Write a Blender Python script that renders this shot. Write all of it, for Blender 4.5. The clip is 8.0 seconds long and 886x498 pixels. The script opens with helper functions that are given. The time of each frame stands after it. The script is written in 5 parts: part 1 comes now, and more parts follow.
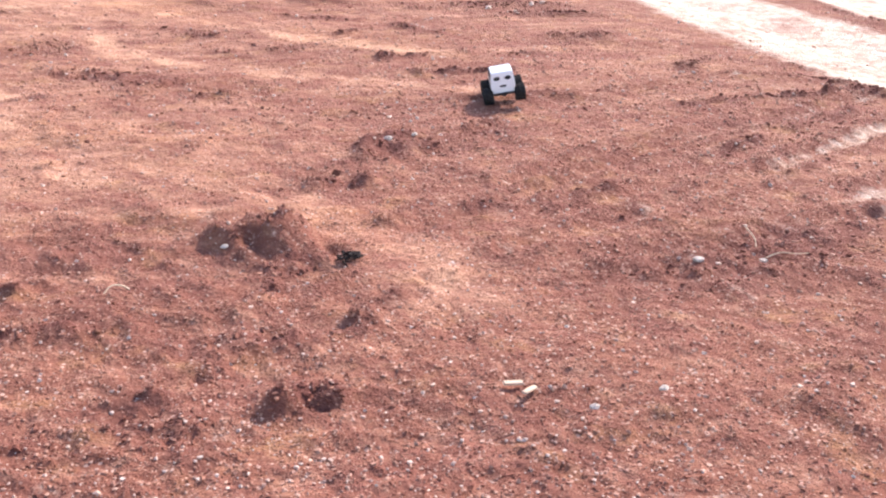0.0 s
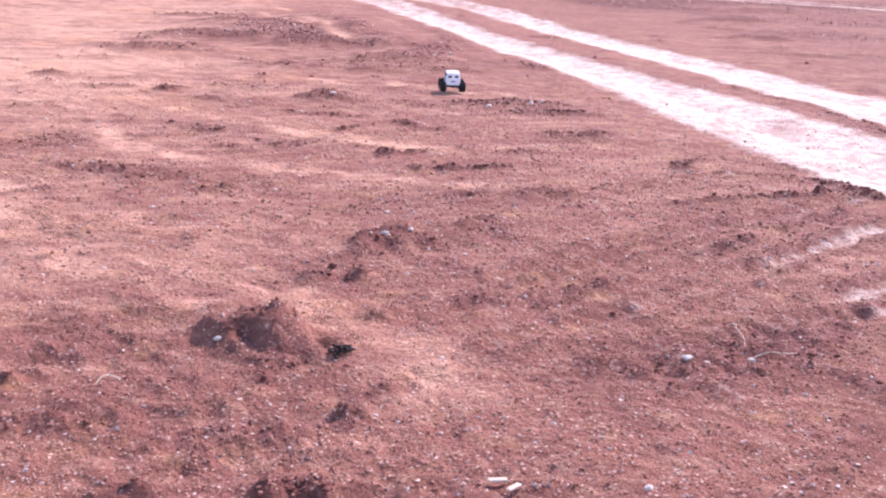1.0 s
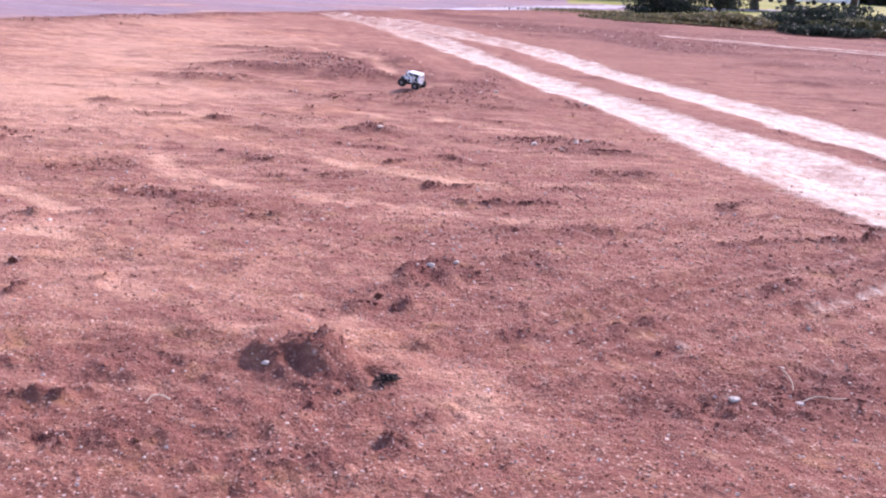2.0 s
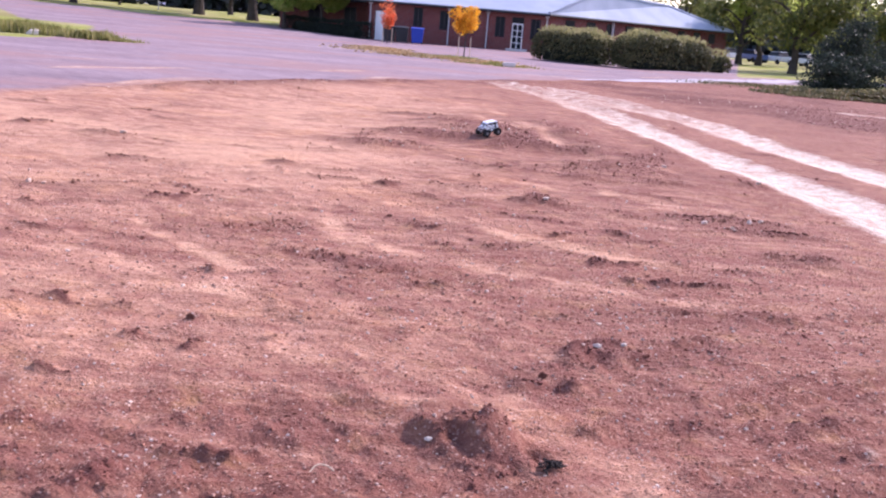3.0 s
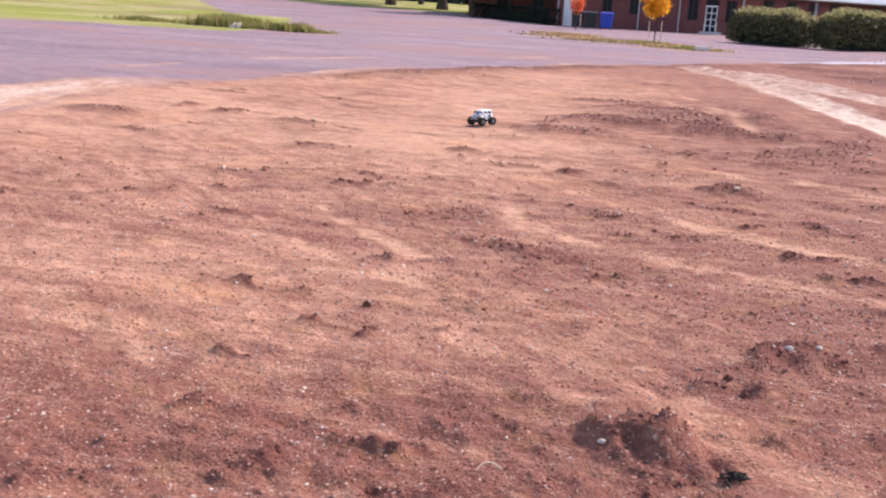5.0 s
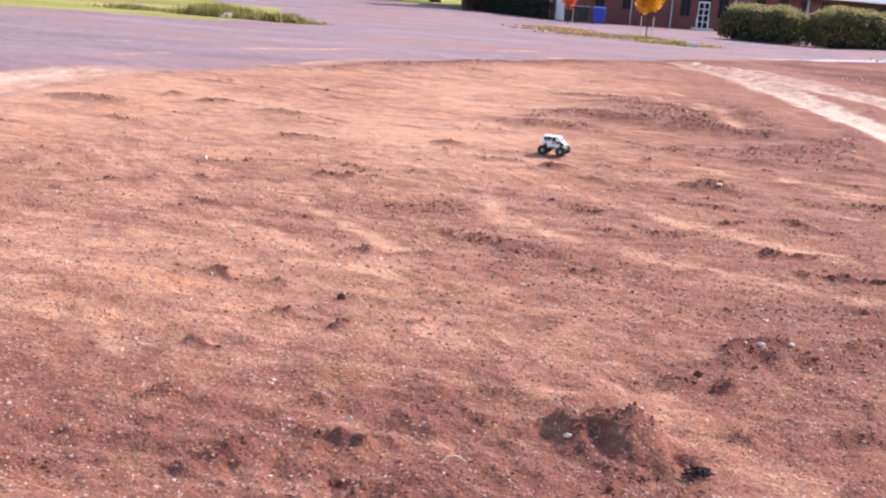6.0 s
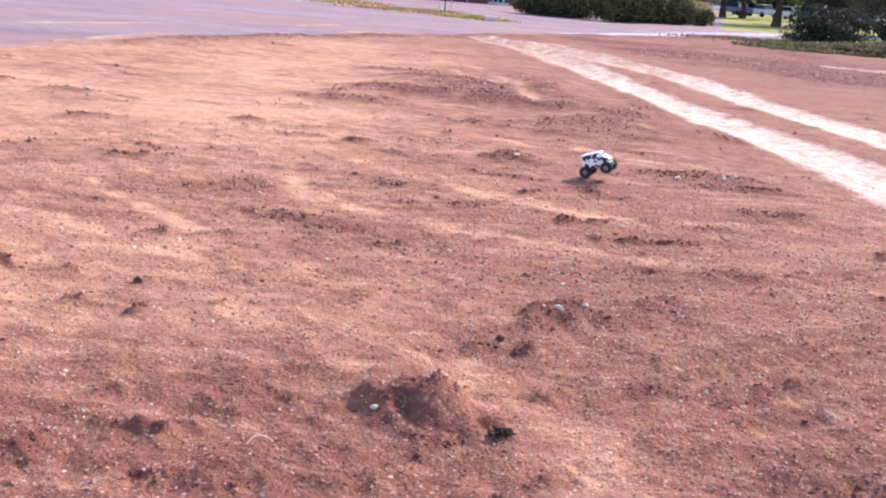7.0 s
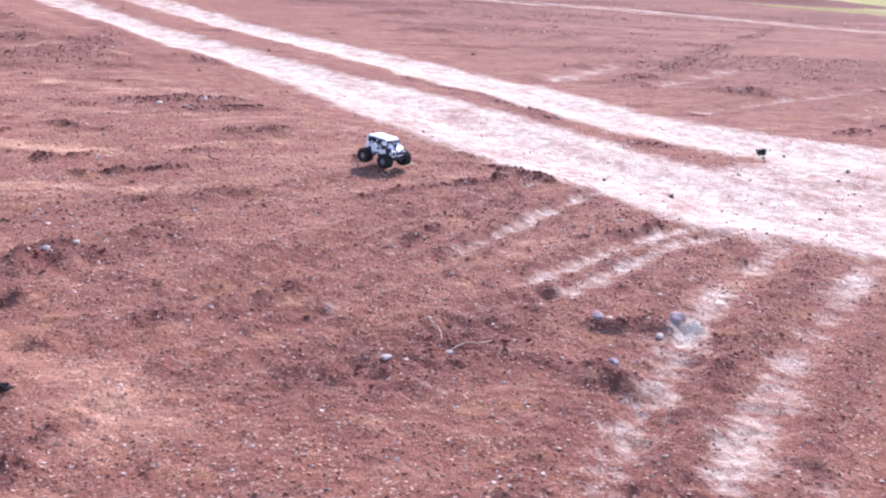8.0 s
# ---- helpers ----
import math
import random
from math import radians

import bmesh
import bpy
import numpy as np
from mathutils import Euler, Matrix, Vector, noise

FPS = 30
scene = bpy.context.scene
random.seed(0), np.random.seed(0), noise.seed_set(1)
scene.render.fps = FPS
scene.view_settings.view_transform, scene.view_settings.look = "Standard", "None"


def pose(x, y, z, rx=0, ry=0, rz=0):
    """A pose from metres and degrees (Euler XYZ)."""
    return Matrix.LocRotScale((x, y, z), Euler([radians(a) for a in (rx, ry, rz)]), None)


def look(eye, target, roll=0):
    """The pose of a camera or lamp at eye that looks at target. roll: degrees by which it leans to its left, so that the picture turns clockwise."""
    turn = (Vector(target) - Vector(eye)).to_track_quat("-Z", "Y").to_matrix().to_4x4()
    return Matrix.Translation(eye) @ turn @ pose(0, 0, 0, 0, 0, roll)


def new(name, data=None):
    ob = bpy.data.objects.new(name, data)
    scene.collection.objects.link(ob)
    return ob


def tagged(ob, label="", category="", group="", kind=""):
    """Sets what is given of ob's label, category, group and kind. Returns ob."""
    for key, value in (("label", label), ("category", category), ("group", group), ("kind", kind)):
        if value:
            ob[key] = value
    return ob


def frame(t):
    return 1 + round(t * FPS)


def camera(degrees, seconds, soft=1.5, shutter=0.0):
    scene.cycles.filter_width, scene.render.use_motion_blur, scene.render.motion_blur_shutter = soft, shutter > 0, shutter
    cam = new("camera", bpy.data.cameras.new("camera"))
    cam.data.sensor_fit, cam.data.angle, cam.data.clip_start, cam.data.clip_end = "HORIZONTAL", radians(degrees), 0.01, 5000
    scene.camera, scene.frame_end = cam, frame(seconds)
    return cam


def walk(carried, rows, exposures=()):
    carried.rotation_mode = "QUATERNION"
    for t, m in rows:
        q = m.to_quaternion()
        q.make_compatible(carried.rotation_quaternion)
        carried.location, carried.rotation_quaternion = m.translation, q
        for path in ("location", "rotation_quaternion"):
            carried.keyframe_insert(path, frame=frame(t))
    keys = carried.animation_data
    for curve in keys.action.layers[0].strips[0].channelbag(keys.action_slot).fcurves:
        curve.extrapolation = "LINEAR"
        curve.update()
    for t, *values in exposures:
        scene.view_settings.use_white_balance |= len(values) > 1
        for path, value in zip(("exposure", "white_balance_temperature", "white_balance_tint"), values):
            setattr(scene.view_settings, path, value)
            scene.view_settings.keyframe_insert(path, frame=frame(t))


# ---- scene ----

def aim(x, y, z, yaw, pitch, roll):
    """A camera pose: yaw to the left of +y, pitch up, roll as in look()."""
    a, b = radians(yaw), radians(pitch)
    way = Vector((-math.sin(a) * math.cos(b), math.cos(a) * math.cos(b), math.sin(b)))
    eye = Vector((x, y, z))
    return look(eye, eye + way, roll)


cam = camera(47.91, 8.0, soft=2.2)
walk(cam, [
    (0, aim(0.002, -0.086, 1.635, -12.45, -23.13, 2.06)),
    (0.2, aim(0.022, -0.079, 1.651, -12.31, -20.92, 2.18)),
    (0.3, aim(0.022, -0.086, 1.660, -12.39, -20.70, 2.24)),
    (0.4, aim(0.023, -0.098, 1.666, -12.33, -20.25, 2.29)),
    (0.5, aim(0.025, -0.114, 1.669, -12.15, -19.74, 2.33)),
    (1, aim(0.045, -0.145, 1.672, -11.94, -17.88, 2.70)),
    (1.2, aim(0.034, -0.155, 1.691, -11.92, -17.07, 3.15)),
    (2.3, aim(-0.021, -0.168, 1.646, -7.84, -15.84, 4.30)),
    (2.5, aim(-0.030, -0.165, 1.668, -6.16, -16.02, 4.76)),
    (2.7, aim(-0.073, -0.116, 1.693, -3.58, -15.20, 5.40)),
    (2.8, aim(-0.107, -0.099, 1.694, -2.01, -14.01, 5.61)),
    (2.9, aim(-0.092, -0.108, 1.711, -1.14, -13.50, 5.11)),
    (3, aim(-0.084, -0.074, 1.683, -0.29, -12.74, 4.60)),
    (3.2, aim(-0.079, -0.036, 1.691, -1.05, -13.33, 4.34)),
    (3.4, aim(-0.081, -0.002, 1.695, -0.79, -14.28, 4.06)),
    (3.5, aim(-0.085, 0.016, 1.696, 0.00, -13.48, 3.92)),
    (3.6, aim(-0.081, 0.059, 1.698, 1.32, -12.56, 3.71)),
    (3.7, aim(-0.080, 0.106, 1.698, 1.14, -11.87, 3.50)),
    (4, aim(-0.040, 0.049, 1.677, 2.22, -12.76, 3.33)),
    (4.5, aim(-0.058, 0.065, 1.672, 6.83, -13.68, 3.46)),
    (4.7, aim(-0.056, 0.068, 1.672, 8.59, -14.45, 3.51)),
    (5.8, aim(0.006, 0.085, 1.674, 12.74, -12.78, 1.96)),
    (6, aim(0.033, 0.090, 1.678, 9.97, -14.55, 3.85)),
    (6.2, aim(0.035, 0.079, 1.690, 7.60, -14.71, 4.22)),
    (6.5, aim(0.042, 0.111, 1.666, 4.86, -15.02, 4.04)),
    (7, aim(0.072, 0.104, 1.671, -1.36, -15.18, 4.46)),
    (7.2, aim(0.115, 0.122, 1.671, -5.89, -15.42, 5.26)),
    (7.5, aim(0.134, 0.119, 1.666, -13.35, -15.18, 6.18)),
    (7.7, aim(0.151, 0.124, 1.659, -19.68, -15.08, 5.14)),
    (7.8, aim(0.147, 0.096, 1.632, -24.82, -15.55, 4.84)),
    (8, aim(0.136, 0.096, 1.623, -30.56, -17.09, 4.31)),
], exposures=[
    (0.0, 1.06, 6900, 20), (0.5, 1.04, 6400, 23), (1.2, 0.90, 6050, 36), (2.5, 0.78, 6050, 37), (3.5, 0.82, 6350, 29), (4.5, 0.66, 6700, 24),
    (5.8, 0.75, 6850, 24), (6.5, 0.86, 6700, 20), (7.0, 0.90, 6400, 22), (7.5, 0.94, 6100, 27), (7.8, 0.94, 5850, 27), (8.0, 0.82, 5850, 26)])

# ---- world and sun ----
SUN_AZ, SUN_EL = radians(46), radians(38)
world = bpy.data.worlds.new("sky")
scene.world = world
world.use_nodes = True
_n = world.node_tree.nodes
_sky = _n.new("ShaderNodeTexSky")
_sky.sky_type, _sky.sun_disc = "NISHITA", False
_sky.sun_elevation, _sky.sun_rotation = SUN_EL, SUN_AZ
_n["Background"].inputs["Strength"].default_value = 0.20
world.node_tree.links.new(_sky.outputs[0], _n["Background"].inputs["Color"])
_sun = bpy.data.lights.new("sun", "SUN")
_sun.energy, _sun.angle, _sun.color = 3.5, radians(0.6), (1.0, 0.94, 0.86)
sun = new("sun", _sun)
_d = Vector((math.sin(SUN_AZ) * math.cos(SUN_EL), math.cos(SUN_AZ) * math.cos(SUN_EL), math.sin(SUN_EL)))
sun.matrix_world = look(_d * 60, (0, 0, 0))

# ---- materials ----


class Mat:
    """A small builder of node materials."""

    def __init__(self, name, rough=0.9, metal=0.0, spec=0.3):
        self.m = bpy.data.materials.new(name)
        self.m.use_nodes = True
        self.t = self.m.node_tree
        self.b = self.t.nodes["Principled BSDF"]
        self.b.inputs["Roughness"].default_value = rough
        self.b.inputs["Metallic"].default_value = metal
        self.b.inputs["Specular IOR Level"].default_value = spec
        self.pos = None

    def node(self, kind, **ins):
        n = self.t.nodes.new(kind)
        for k, v in ins.items():
            self.put(n, k.replace("_", " "), v)
        return n

    def put(self, n, key, v):
        if isinstance(v, bpy.types.NodeSocket):
            self.t.links.new(v, n.inputs[key])
        else:
            n.inputs[key].default_value = v

    def where(self):
        if self.pos is None:
            self.pos = self.node("ShaderNodeNewGeometry").outputs["Position"]
        return self.pos

    def local(self):
        return self.node("ShaderNodeTexCoord").outputs["Object"]

    def noise(self, scale, detail=4.0, rough=0.55, at=None, stretch=None):
        v = at if at is not None else self.where()
        if stretch:
            mp = self.node("ShaderNodeMapping", Vector=v)
            mp.inputs["Scale"].default_value = stretch
            v = mp.outputs[0]
        return self.node("ShaderNodeTexNoise", Vector=v, Scale=scale, Detail=detail, Roughness=rough).outputs[0]

    def ramp(self, f, lo, hi):
        r = self.node("ShaderNodeMapRange", Value=f)
        r.inputs["From Min"].default_value, r.inputs["From Max"].default_value = lo, hi
        return r.outputs[0]

    def mix(self, f, a, b):
        n = self.t.nodes.new("ShaderNodeMix")
        n.data_type = "RGBA"
        for key, v in ((0, f), (6, a), (7, b)):
            if isinstance(v, bpy.types.NodeSocket):
                self.t.links.new(v, n.inputs[key])
            else:
                n.inputs[key].default_value = (*v, 1) if isinstance(v, tuple) else v
        return n.outputs[2]

    def math(self, op, a, b=0.0):
        n = self.t.nodes.new("ShaderNodeMath")
        n.operation = op
        for k, v in ((0, a), (1, b)):
            if isinstance(v, bpy.types.NodeSocket):
                self.t.links.new(v, n.inputs[k])
            else:
                n.inputs[k].default_value = v
        return n.outputs[0]

    def attr(self, name):
        n = self.t.nodes.new("ShaderNodeAttribute")
        n.attribute_name = name
        return n.outputs["Fac"]

    def color(self, c):
        self.put(self.b, "Base Color", (*c, 1) if isinstance(c, tuple) else c)
        return self

    def bump(self, f, strength=0.3, distance=0.02):
        n = self.node("ShaderNodeBump", Height=f, Strength=strength, Distance=distance)
        self.put(self.b, "Normal", n.outputs[0])
        return self


def simple(name, a, b, scale=3.0, rough=0.8, metal=0.0, spec=0.3, bump=0.2, dist=0.01, local=False):
    """Two tones broken up by noise at two scales."""
    k = Mat(name, rough, metal, spec)
    at = k.local() if local else None
    f = k.math("ADD", k.math("MULTIPLY", k.noise(scale, at=at), 0.6), k.math("MULTIPLY", k.noise(scale * 9, at=at), 0.4))
    k.color(k.mix(k.ramp(f, 0.3, 0.7), a, b))
    k.bump(k.noise(scale * 14, at=at), bump, dist)
    return k.m


def island(name, tones, rough=0.85, spec=0.25):
    """A tone for each piece of a joined mesh, with a little grain."""
    k = Mat(name, rough, 0.0, spec)
    r = k.node("ShaderNodeNewGeometry").outputs["Random Per Island"]
    ramp = k.node("ShaderNodeValToRGB", Fac=r)
    e = ramp.color_ramp.elements
    while len(e) < len(tones):
        e.new(0.5)
    for i, c in enumerate(tones):
        e[i].position, e[i].color = i / max(1, len(tones) - 1), (*c, 1)
    k.color(ramp.outputs[0])
    return k.m


def leaf_mat(name, tones, thin=0.5):
    k = Mat(name, 0.6, 0.0, 0.3)
    r = k.node("ShaderNodeNewGeometry").outputs["Random Per Island"]
    ramp = k.node("ShaderNodeValToRGB", Fac=r)
    e = ramp.color_ramp.elements
    while len(e) < len(tones):
        e.new(0.5)
    for i, c in enumerate(tones):
        e[i].position, e[i].color = i / max(1, len(tones) - 1), (*c, 1)
    k.color(ramp.outputs[0])
    tr = k.node("ShaderNodeBsdfTranslucent", Color=ramp.outputs[0])
    mx = k.node("ShaderNodeMixShader")
    mx.inputs[0].default_value = thin
    k.t.links.new(k.b.outputs[0], mx.inputs[1])
    k.t.links.new(tr.outputs[0], mx.inputs[2])
    k.t.links.new(mx.outputs[0], k.t.nodes["Material Output"].inputs[0])
    return k.m


def ground_mat():
    k = Mat("ground_soil", 0.95, 0.0, 0.15)
    big, mid, fine = k.noise(0.45, 5), k.noise(2.6, 5, 0.6), k.noise(14, 5, 0.65)
    grain = k.noise(70, 4, 0.75)
    streak = k.noise(1.1, 6, 0.65, stretch=(0.7, 4.0, 1))
    slant = k.node("ShaderNodeMapping", Vector=k.where())
    slant.inputs["Rotation"].default_value = (0, 0, radians(48))
    scrape = k.noise(1.3, 6, 0.68, at=slant.outputs[0], stretch=(0.55, 5.0, 1))
    lane = k.ramp(k.noise(0.30, 3), 0.42, 0.58)
    streak = k.math("ADD", k.math("MULTIPLY", streak, k.math("SUBTRACT", 1.0, k.math("MULTIPLY", lane, 0.75))), k.math("MULTIPLY", scrape, k.math("MULTIPLY", lane, 0.75)))
    a = k.math("ADD", k.math("MULTIPLY", big, 0.25), k.math("MULTIPLY", streak, 0.75))
    a = k.math("ADD", a, k.math("MULTIPLY", k.math("SUBTRACT", k.attr("tan"), 0.5), 0.22))
    soil = k.mix(k.ramp(a, 0.42, 0.555), (0.255, 0.102, 0.066), (0.545, 0.285, 0.182))
    soil = k.mix(k.math("MULTIPLY", k.ramp(k.noise(0.7, 4), 0.52, 0.66), k.ramp(k.attr("tan"), 0.05, 0.9)), soil, (0.56, 0.265, 0.125))
    soil = k.mix(k.math("MULTIPLY", k.ramp(mid, 0.47, 0.62), 0.62), soil, (0.19, 0.070, 0.050))
    blot = k.noise(8.0, 5, 0.7)
    soil = k.mix(k.math("MULTIPLY", k.ramp(blot, 0.54, 0.66), 0.5), soil, (0.165, 0.066, 0.056))
    soil = k.mix(k.math("MULTIPLY", k.ramp(blot, 0.44, 0.33), 0.42), soil, (0.58, 0.36, 0.25))
    soil = k.mix(k.math("MULTIPLY", k.ramp(k.noise(3.3, 5, 0.65), 0.54, 0.68), 0.42), soil, (0.50, 0.275, 0.115))
    soil = k.mix(k.math("MULTIPLY", k.ramp(fine, 0.52, 0.70), 0.35), soil, (0.56, 0.30, 0.20))
    soil = k.mix(k.math("MULTIPLY", k.ramp(k.noise(23, 5, 0.7), 0.50, 0.66), 0.40), soil, (0.17, 0.068, 0.05))
    soil = k.mix(k.math("MULTIPLY", k.ramp(grain, 0.50, 0.70), 0.42), soil, (0.15, 0.06, 0.045))
    # grit: single grains lighter or darker than the earth round them
    for scale, share, tone in ((52.0, 0.86, (0.68, 0.46, 0.36)), (85.0, 0.74, (0.11, 0.04, 0.03)), (110.0, 0.84, (0.60, 0.37, 0.27))):
        v = k.node("ShaderNodeTexVoronoi", Vector=k.where(), Scale=scale)
        sep = k.node("ShaderNodeSeparateColor", Color=v.outputs["Color"])
        spot = k.math("MULTIPLY", k.ramp(sep.outputs[0], share, share + 0.02), k.ramp(v.outputs["Distance"], 0.42, 0.30))
        soil = k.mix(k.math("MULTIPLY", spot, 0.8), soil, tone)
    # darker broken scrapes
    soil = k.mix(k.math("MULTIPLY", k.ramp(k.noise(2.4, 6, 0.72, at=slant.outputs[0], stretch=(0.5, 2.6, 1)), 0.505, 0.61), 0.66), soil, (0.25, 0.098, 0.070))
    soil = k.mix(k.math("MULTIPLY", k.ramp(k.noise(1.5, 6, 0.75, stretch=(0.5, 2.4, 1)), 0.51, 0.61), 0.58), soil, (0.27, 0.108, 0.078))
    # packed paler lanes
    soil = k.mix(k.math("MULTIPLY", k.ramp(k.math("ADD", k.attr("tan"), k.math("SUBTRACT", k.noise(6, 5, 0.7), 0.5)), 0.55, 1.0), 0.75), soil, (0.62, 0.36, 0.225))
    # fine drag marks
    drag = k.noise(7.0, 5, 0.72, stretch=(0.28, 1.9, 1))
    soil = k.mix(k.math("MULTIPLY", k.ramp(drag, 0.53, 0.66), 0.55), soil, (0.21, 0.078, 0.052))
    soil = k.mix(k.math("MULTIPLY", k.ramp(drag, 0.45, 0.34), 0.30), soil, (0.56, 0.30, 0.20))
    # loose, freshly turned earth; the dark tone also holds shade of its flattened lumps
    clod = k.math("MULTIPLY", k.attr("clod"), k.ramp(k.math("ADD", k.math("MULTIPLY", k.noise(7, 6, 0.8), 0.6), k.math("MULTIPLY", k.noise(34, 4, 0.8), 0.4)), 0.34, 0.50))
    soil = k.mix(k.math("MULTIPLY", clod, 0.92), soil, (0.150, 0.055, 0.043))
    # pale sandy gravel of the vehicle tracks
    wear = k.math("ADD", k.math("MULTIPLY", k.noise(3.0, 6, 0.75, stretch=(1, 0.55, 1)), 0.6), k.math("MULTIPLY", k.noise(19, 5, 0.75), 0.4))
    sand = k.ramp(k.math("ADD", k.attr("sand"), k.math("MULTIPLY", k.math("SUBTRACT", wear, 0.5), 2.8)), 0.25, 0.85)
    pale = k.mix(k.ramp(k.noise(9, 5, 0.7), 0.38, 0.66), (0.50, 0.36, 0.27), (0.81, 0.70, 0.57))
    pale = k.mix(k.math("MULTIPLY", k.ramp(k.noise(1.7, 6, 0.72, stretch=(1.3, 0.7, 1)), 0.50, 0.64), 0.6), pale, (0.50, 0.31, 0.24))
    pale = k.mix(k.math("MULTIPLY", k.ramp(k.noise(5.0, 5, 0.7), 0.60, 0.70), 0.5), pale, (0.30, 0.25, 0.19))
    soil = k.mix(sand, soil, pale)
    # grey compacted gravel
    road = k.ramp(k.math("ADD", k.attr("road"), k.math("MULTIPLY", k.math("SUBTRACT", k.noise(0.8, 5, 0.65), 0.5), 0.5)), 0.35, 0.65)
    rs = k.math("ADD", k.math("MULTIPLY", k.noise(0.35, 6, 0.7, stretch=(0.5, 1.0, 1)), 0.6), k.math("MULTIPLY", k.noise(2.2, 6, 0.7, at=slant.outputs[0], stretch=(0.5, 1.6, 1)), 0.4))
    gravel = k.mix(k.ramp(rs, 0.36, 0.66), (0.20, 0.138, 0.155), (0.36, 0.265, 0.275))
    gravel = k.mix(k.math("MULTIPLY", k.ramp(k.noise(0.16, 5, 0.6, stretch=(0.6, 1.3, 1)), 0.48, 0.60), 0.75), gravel, (0.33, 0.195, 0.18))
    gravel = k.mix(k.math("MULTIPLY", k.ramp(k.noise(30, 4, 0.7), 0.5, 0.8), 0.4), gravel, (0.12, 0.09, 0.095))
    soil = k.mix(road, soil, gravel)
    # darker red-brown over the high far heaps
    soil = k.mix(k.ramp(k.math("ADD", k.attr("heap_dark"), k.math("MULTIPLY", k.math("SUBTRACT", k.noise(1.5, 5, 0.7), 0.5), 0.8)), 0.3, 0.6), soil, (0.105, 0.036, 0.034))
    conc = k.ramp(k.attr("path"), 0.4, 0.6)
    soil = k.mix(conc, soil, (0.44, 0.395, 0.41))
    lawn = k.ramp(k.math("ADD", k.attr("lawn"), k.math("MULTIPLY", k.math("SUBTRACT", k.noise(1.2, 4), 0.5), 0.5)), 0.4, 0.6)
    grass = k.mix(k.ramp(k.noise(0.18, 4), 0.42, 0.58), (0.27, 0.29, 0.05), (0.38, 0.33, 0.14))
    grass = k.mix(k.math("MULTIPLY", k.ramp(k.noise(5, 4), 0.45, 0.75), 0.5), grass, (0.10, 0.13, 0.03))
    grass = k.mix(k.math("MULTIPLY", k.ramp(k.noise(0.10, 5, 0.6, stretch=(0.6, 1.6, 1)), 0.50, 0.62), 0.65), grass, (0.22, 0.165, 0.075))
    soil = k.mix(lawn, soil, grass)
    k.color(soil)
    lumps = k.node("ShaderNodeTexVoronoi", Vector=k.where(), Scale=38.0)
    small = k.node("ShaderNodeTexVoronoi", Vector=k.where(), Scale=95.0)
    h = k.math("ADD", k.math("MULTIPLY", k.noise(20, 6, 0.72), 0.55), k.math("MULTIPLY", grain, 0.15))
    h = k.math("ADD", h, k.math("MULTIPLY", k.math("SUBTRACT", 1.0, lumps.outputs["Distance"]), 0.16))
    h = k.math("ADD", h, k.math("MULTIPLY", k.math("SUBTRACT", 1.0, small.outputs["Distance"]), 0.06))
    k.bump(h, 0.9, 0.04)
    return k.m


def brick_mat():
    k = Mat("red_brick", 0.9)
    mp = k.node("ShaderNodeMapping", Vector=k.local())
    mp.inputs["Rotation"].default_value = (radians(90), 0, 0)
    t = k.node("ShaderNodeTexBrick", Vector=mp.outputs[0], Scale=1.0)
    t.inputs["Brick Width"].default_value, t.inputs["Row Height"].default_value = 0.23, 0.086
    t.inputs["Mortar Size"].default_value = 0.008
    t.inputs["Color1"].default_value = (0.20, 0.046, 0.038, 1)
    t.inputs["Color2"].default_value = (0.13, 0.032, 0.030, 1)
    t.inputs["Mortar"].default_value = (0.20, 0.14, 0.13, 1)
    k.color(k.mix(k.math("MULTIPLY", k.ramp(k.noise(0.7, 4), 0.4, 0.7), 0.4), t.outputs[0], (0.09, 0.026, 0.028)))
    k.bump(t.outputs["Fac"], -0.4, 0.01)
    return k.m


def roof_mat():
    k = Mat("roof_sheet", 0.9, 0.0, 0.08)
    w = k.node("ShaderNodeTexWave", Vector=k.local(), Scale=2.0)
    w.inputs["Distortion"].default_value = 0.0
    k.color(k.mix(k.ramp(k.noise(0.4, 4), 0.35, 0.7), (0.33, 0.37, 0.44), (0.42, 0.46, 0.53)))
    k.bump(w.outputs["Fac"], 0.4, 0.02)
    return k.m


def cow_mat():
    """White shell with irregular black blotches."""
    k = Mat("spotted_shell", 0.35, 0.0, 0.5)
    at = k.local()
    blot = k.noise(30.0, 1.5, 0.4, at=at)
    sep = k.node("ShaderNodeSeparateXYZ", Vector=at)
    # the plain tail end carries no spots
    front = k.ramp(sep.outputs["Y"], -0.135, -0.125)
    roof = k.ramp(sep.outputs["Z"], 0.274, 0.268)
    spot = k.math("MULTIPLY", k.math("MULTIPLY", k.ramp(blot, 0.495, 0.51), front), roof)
    k.color(k.mix(spot, (0.82, 0.82, 0.82), (0.012, 0.012, 0.014)))
    return k.m


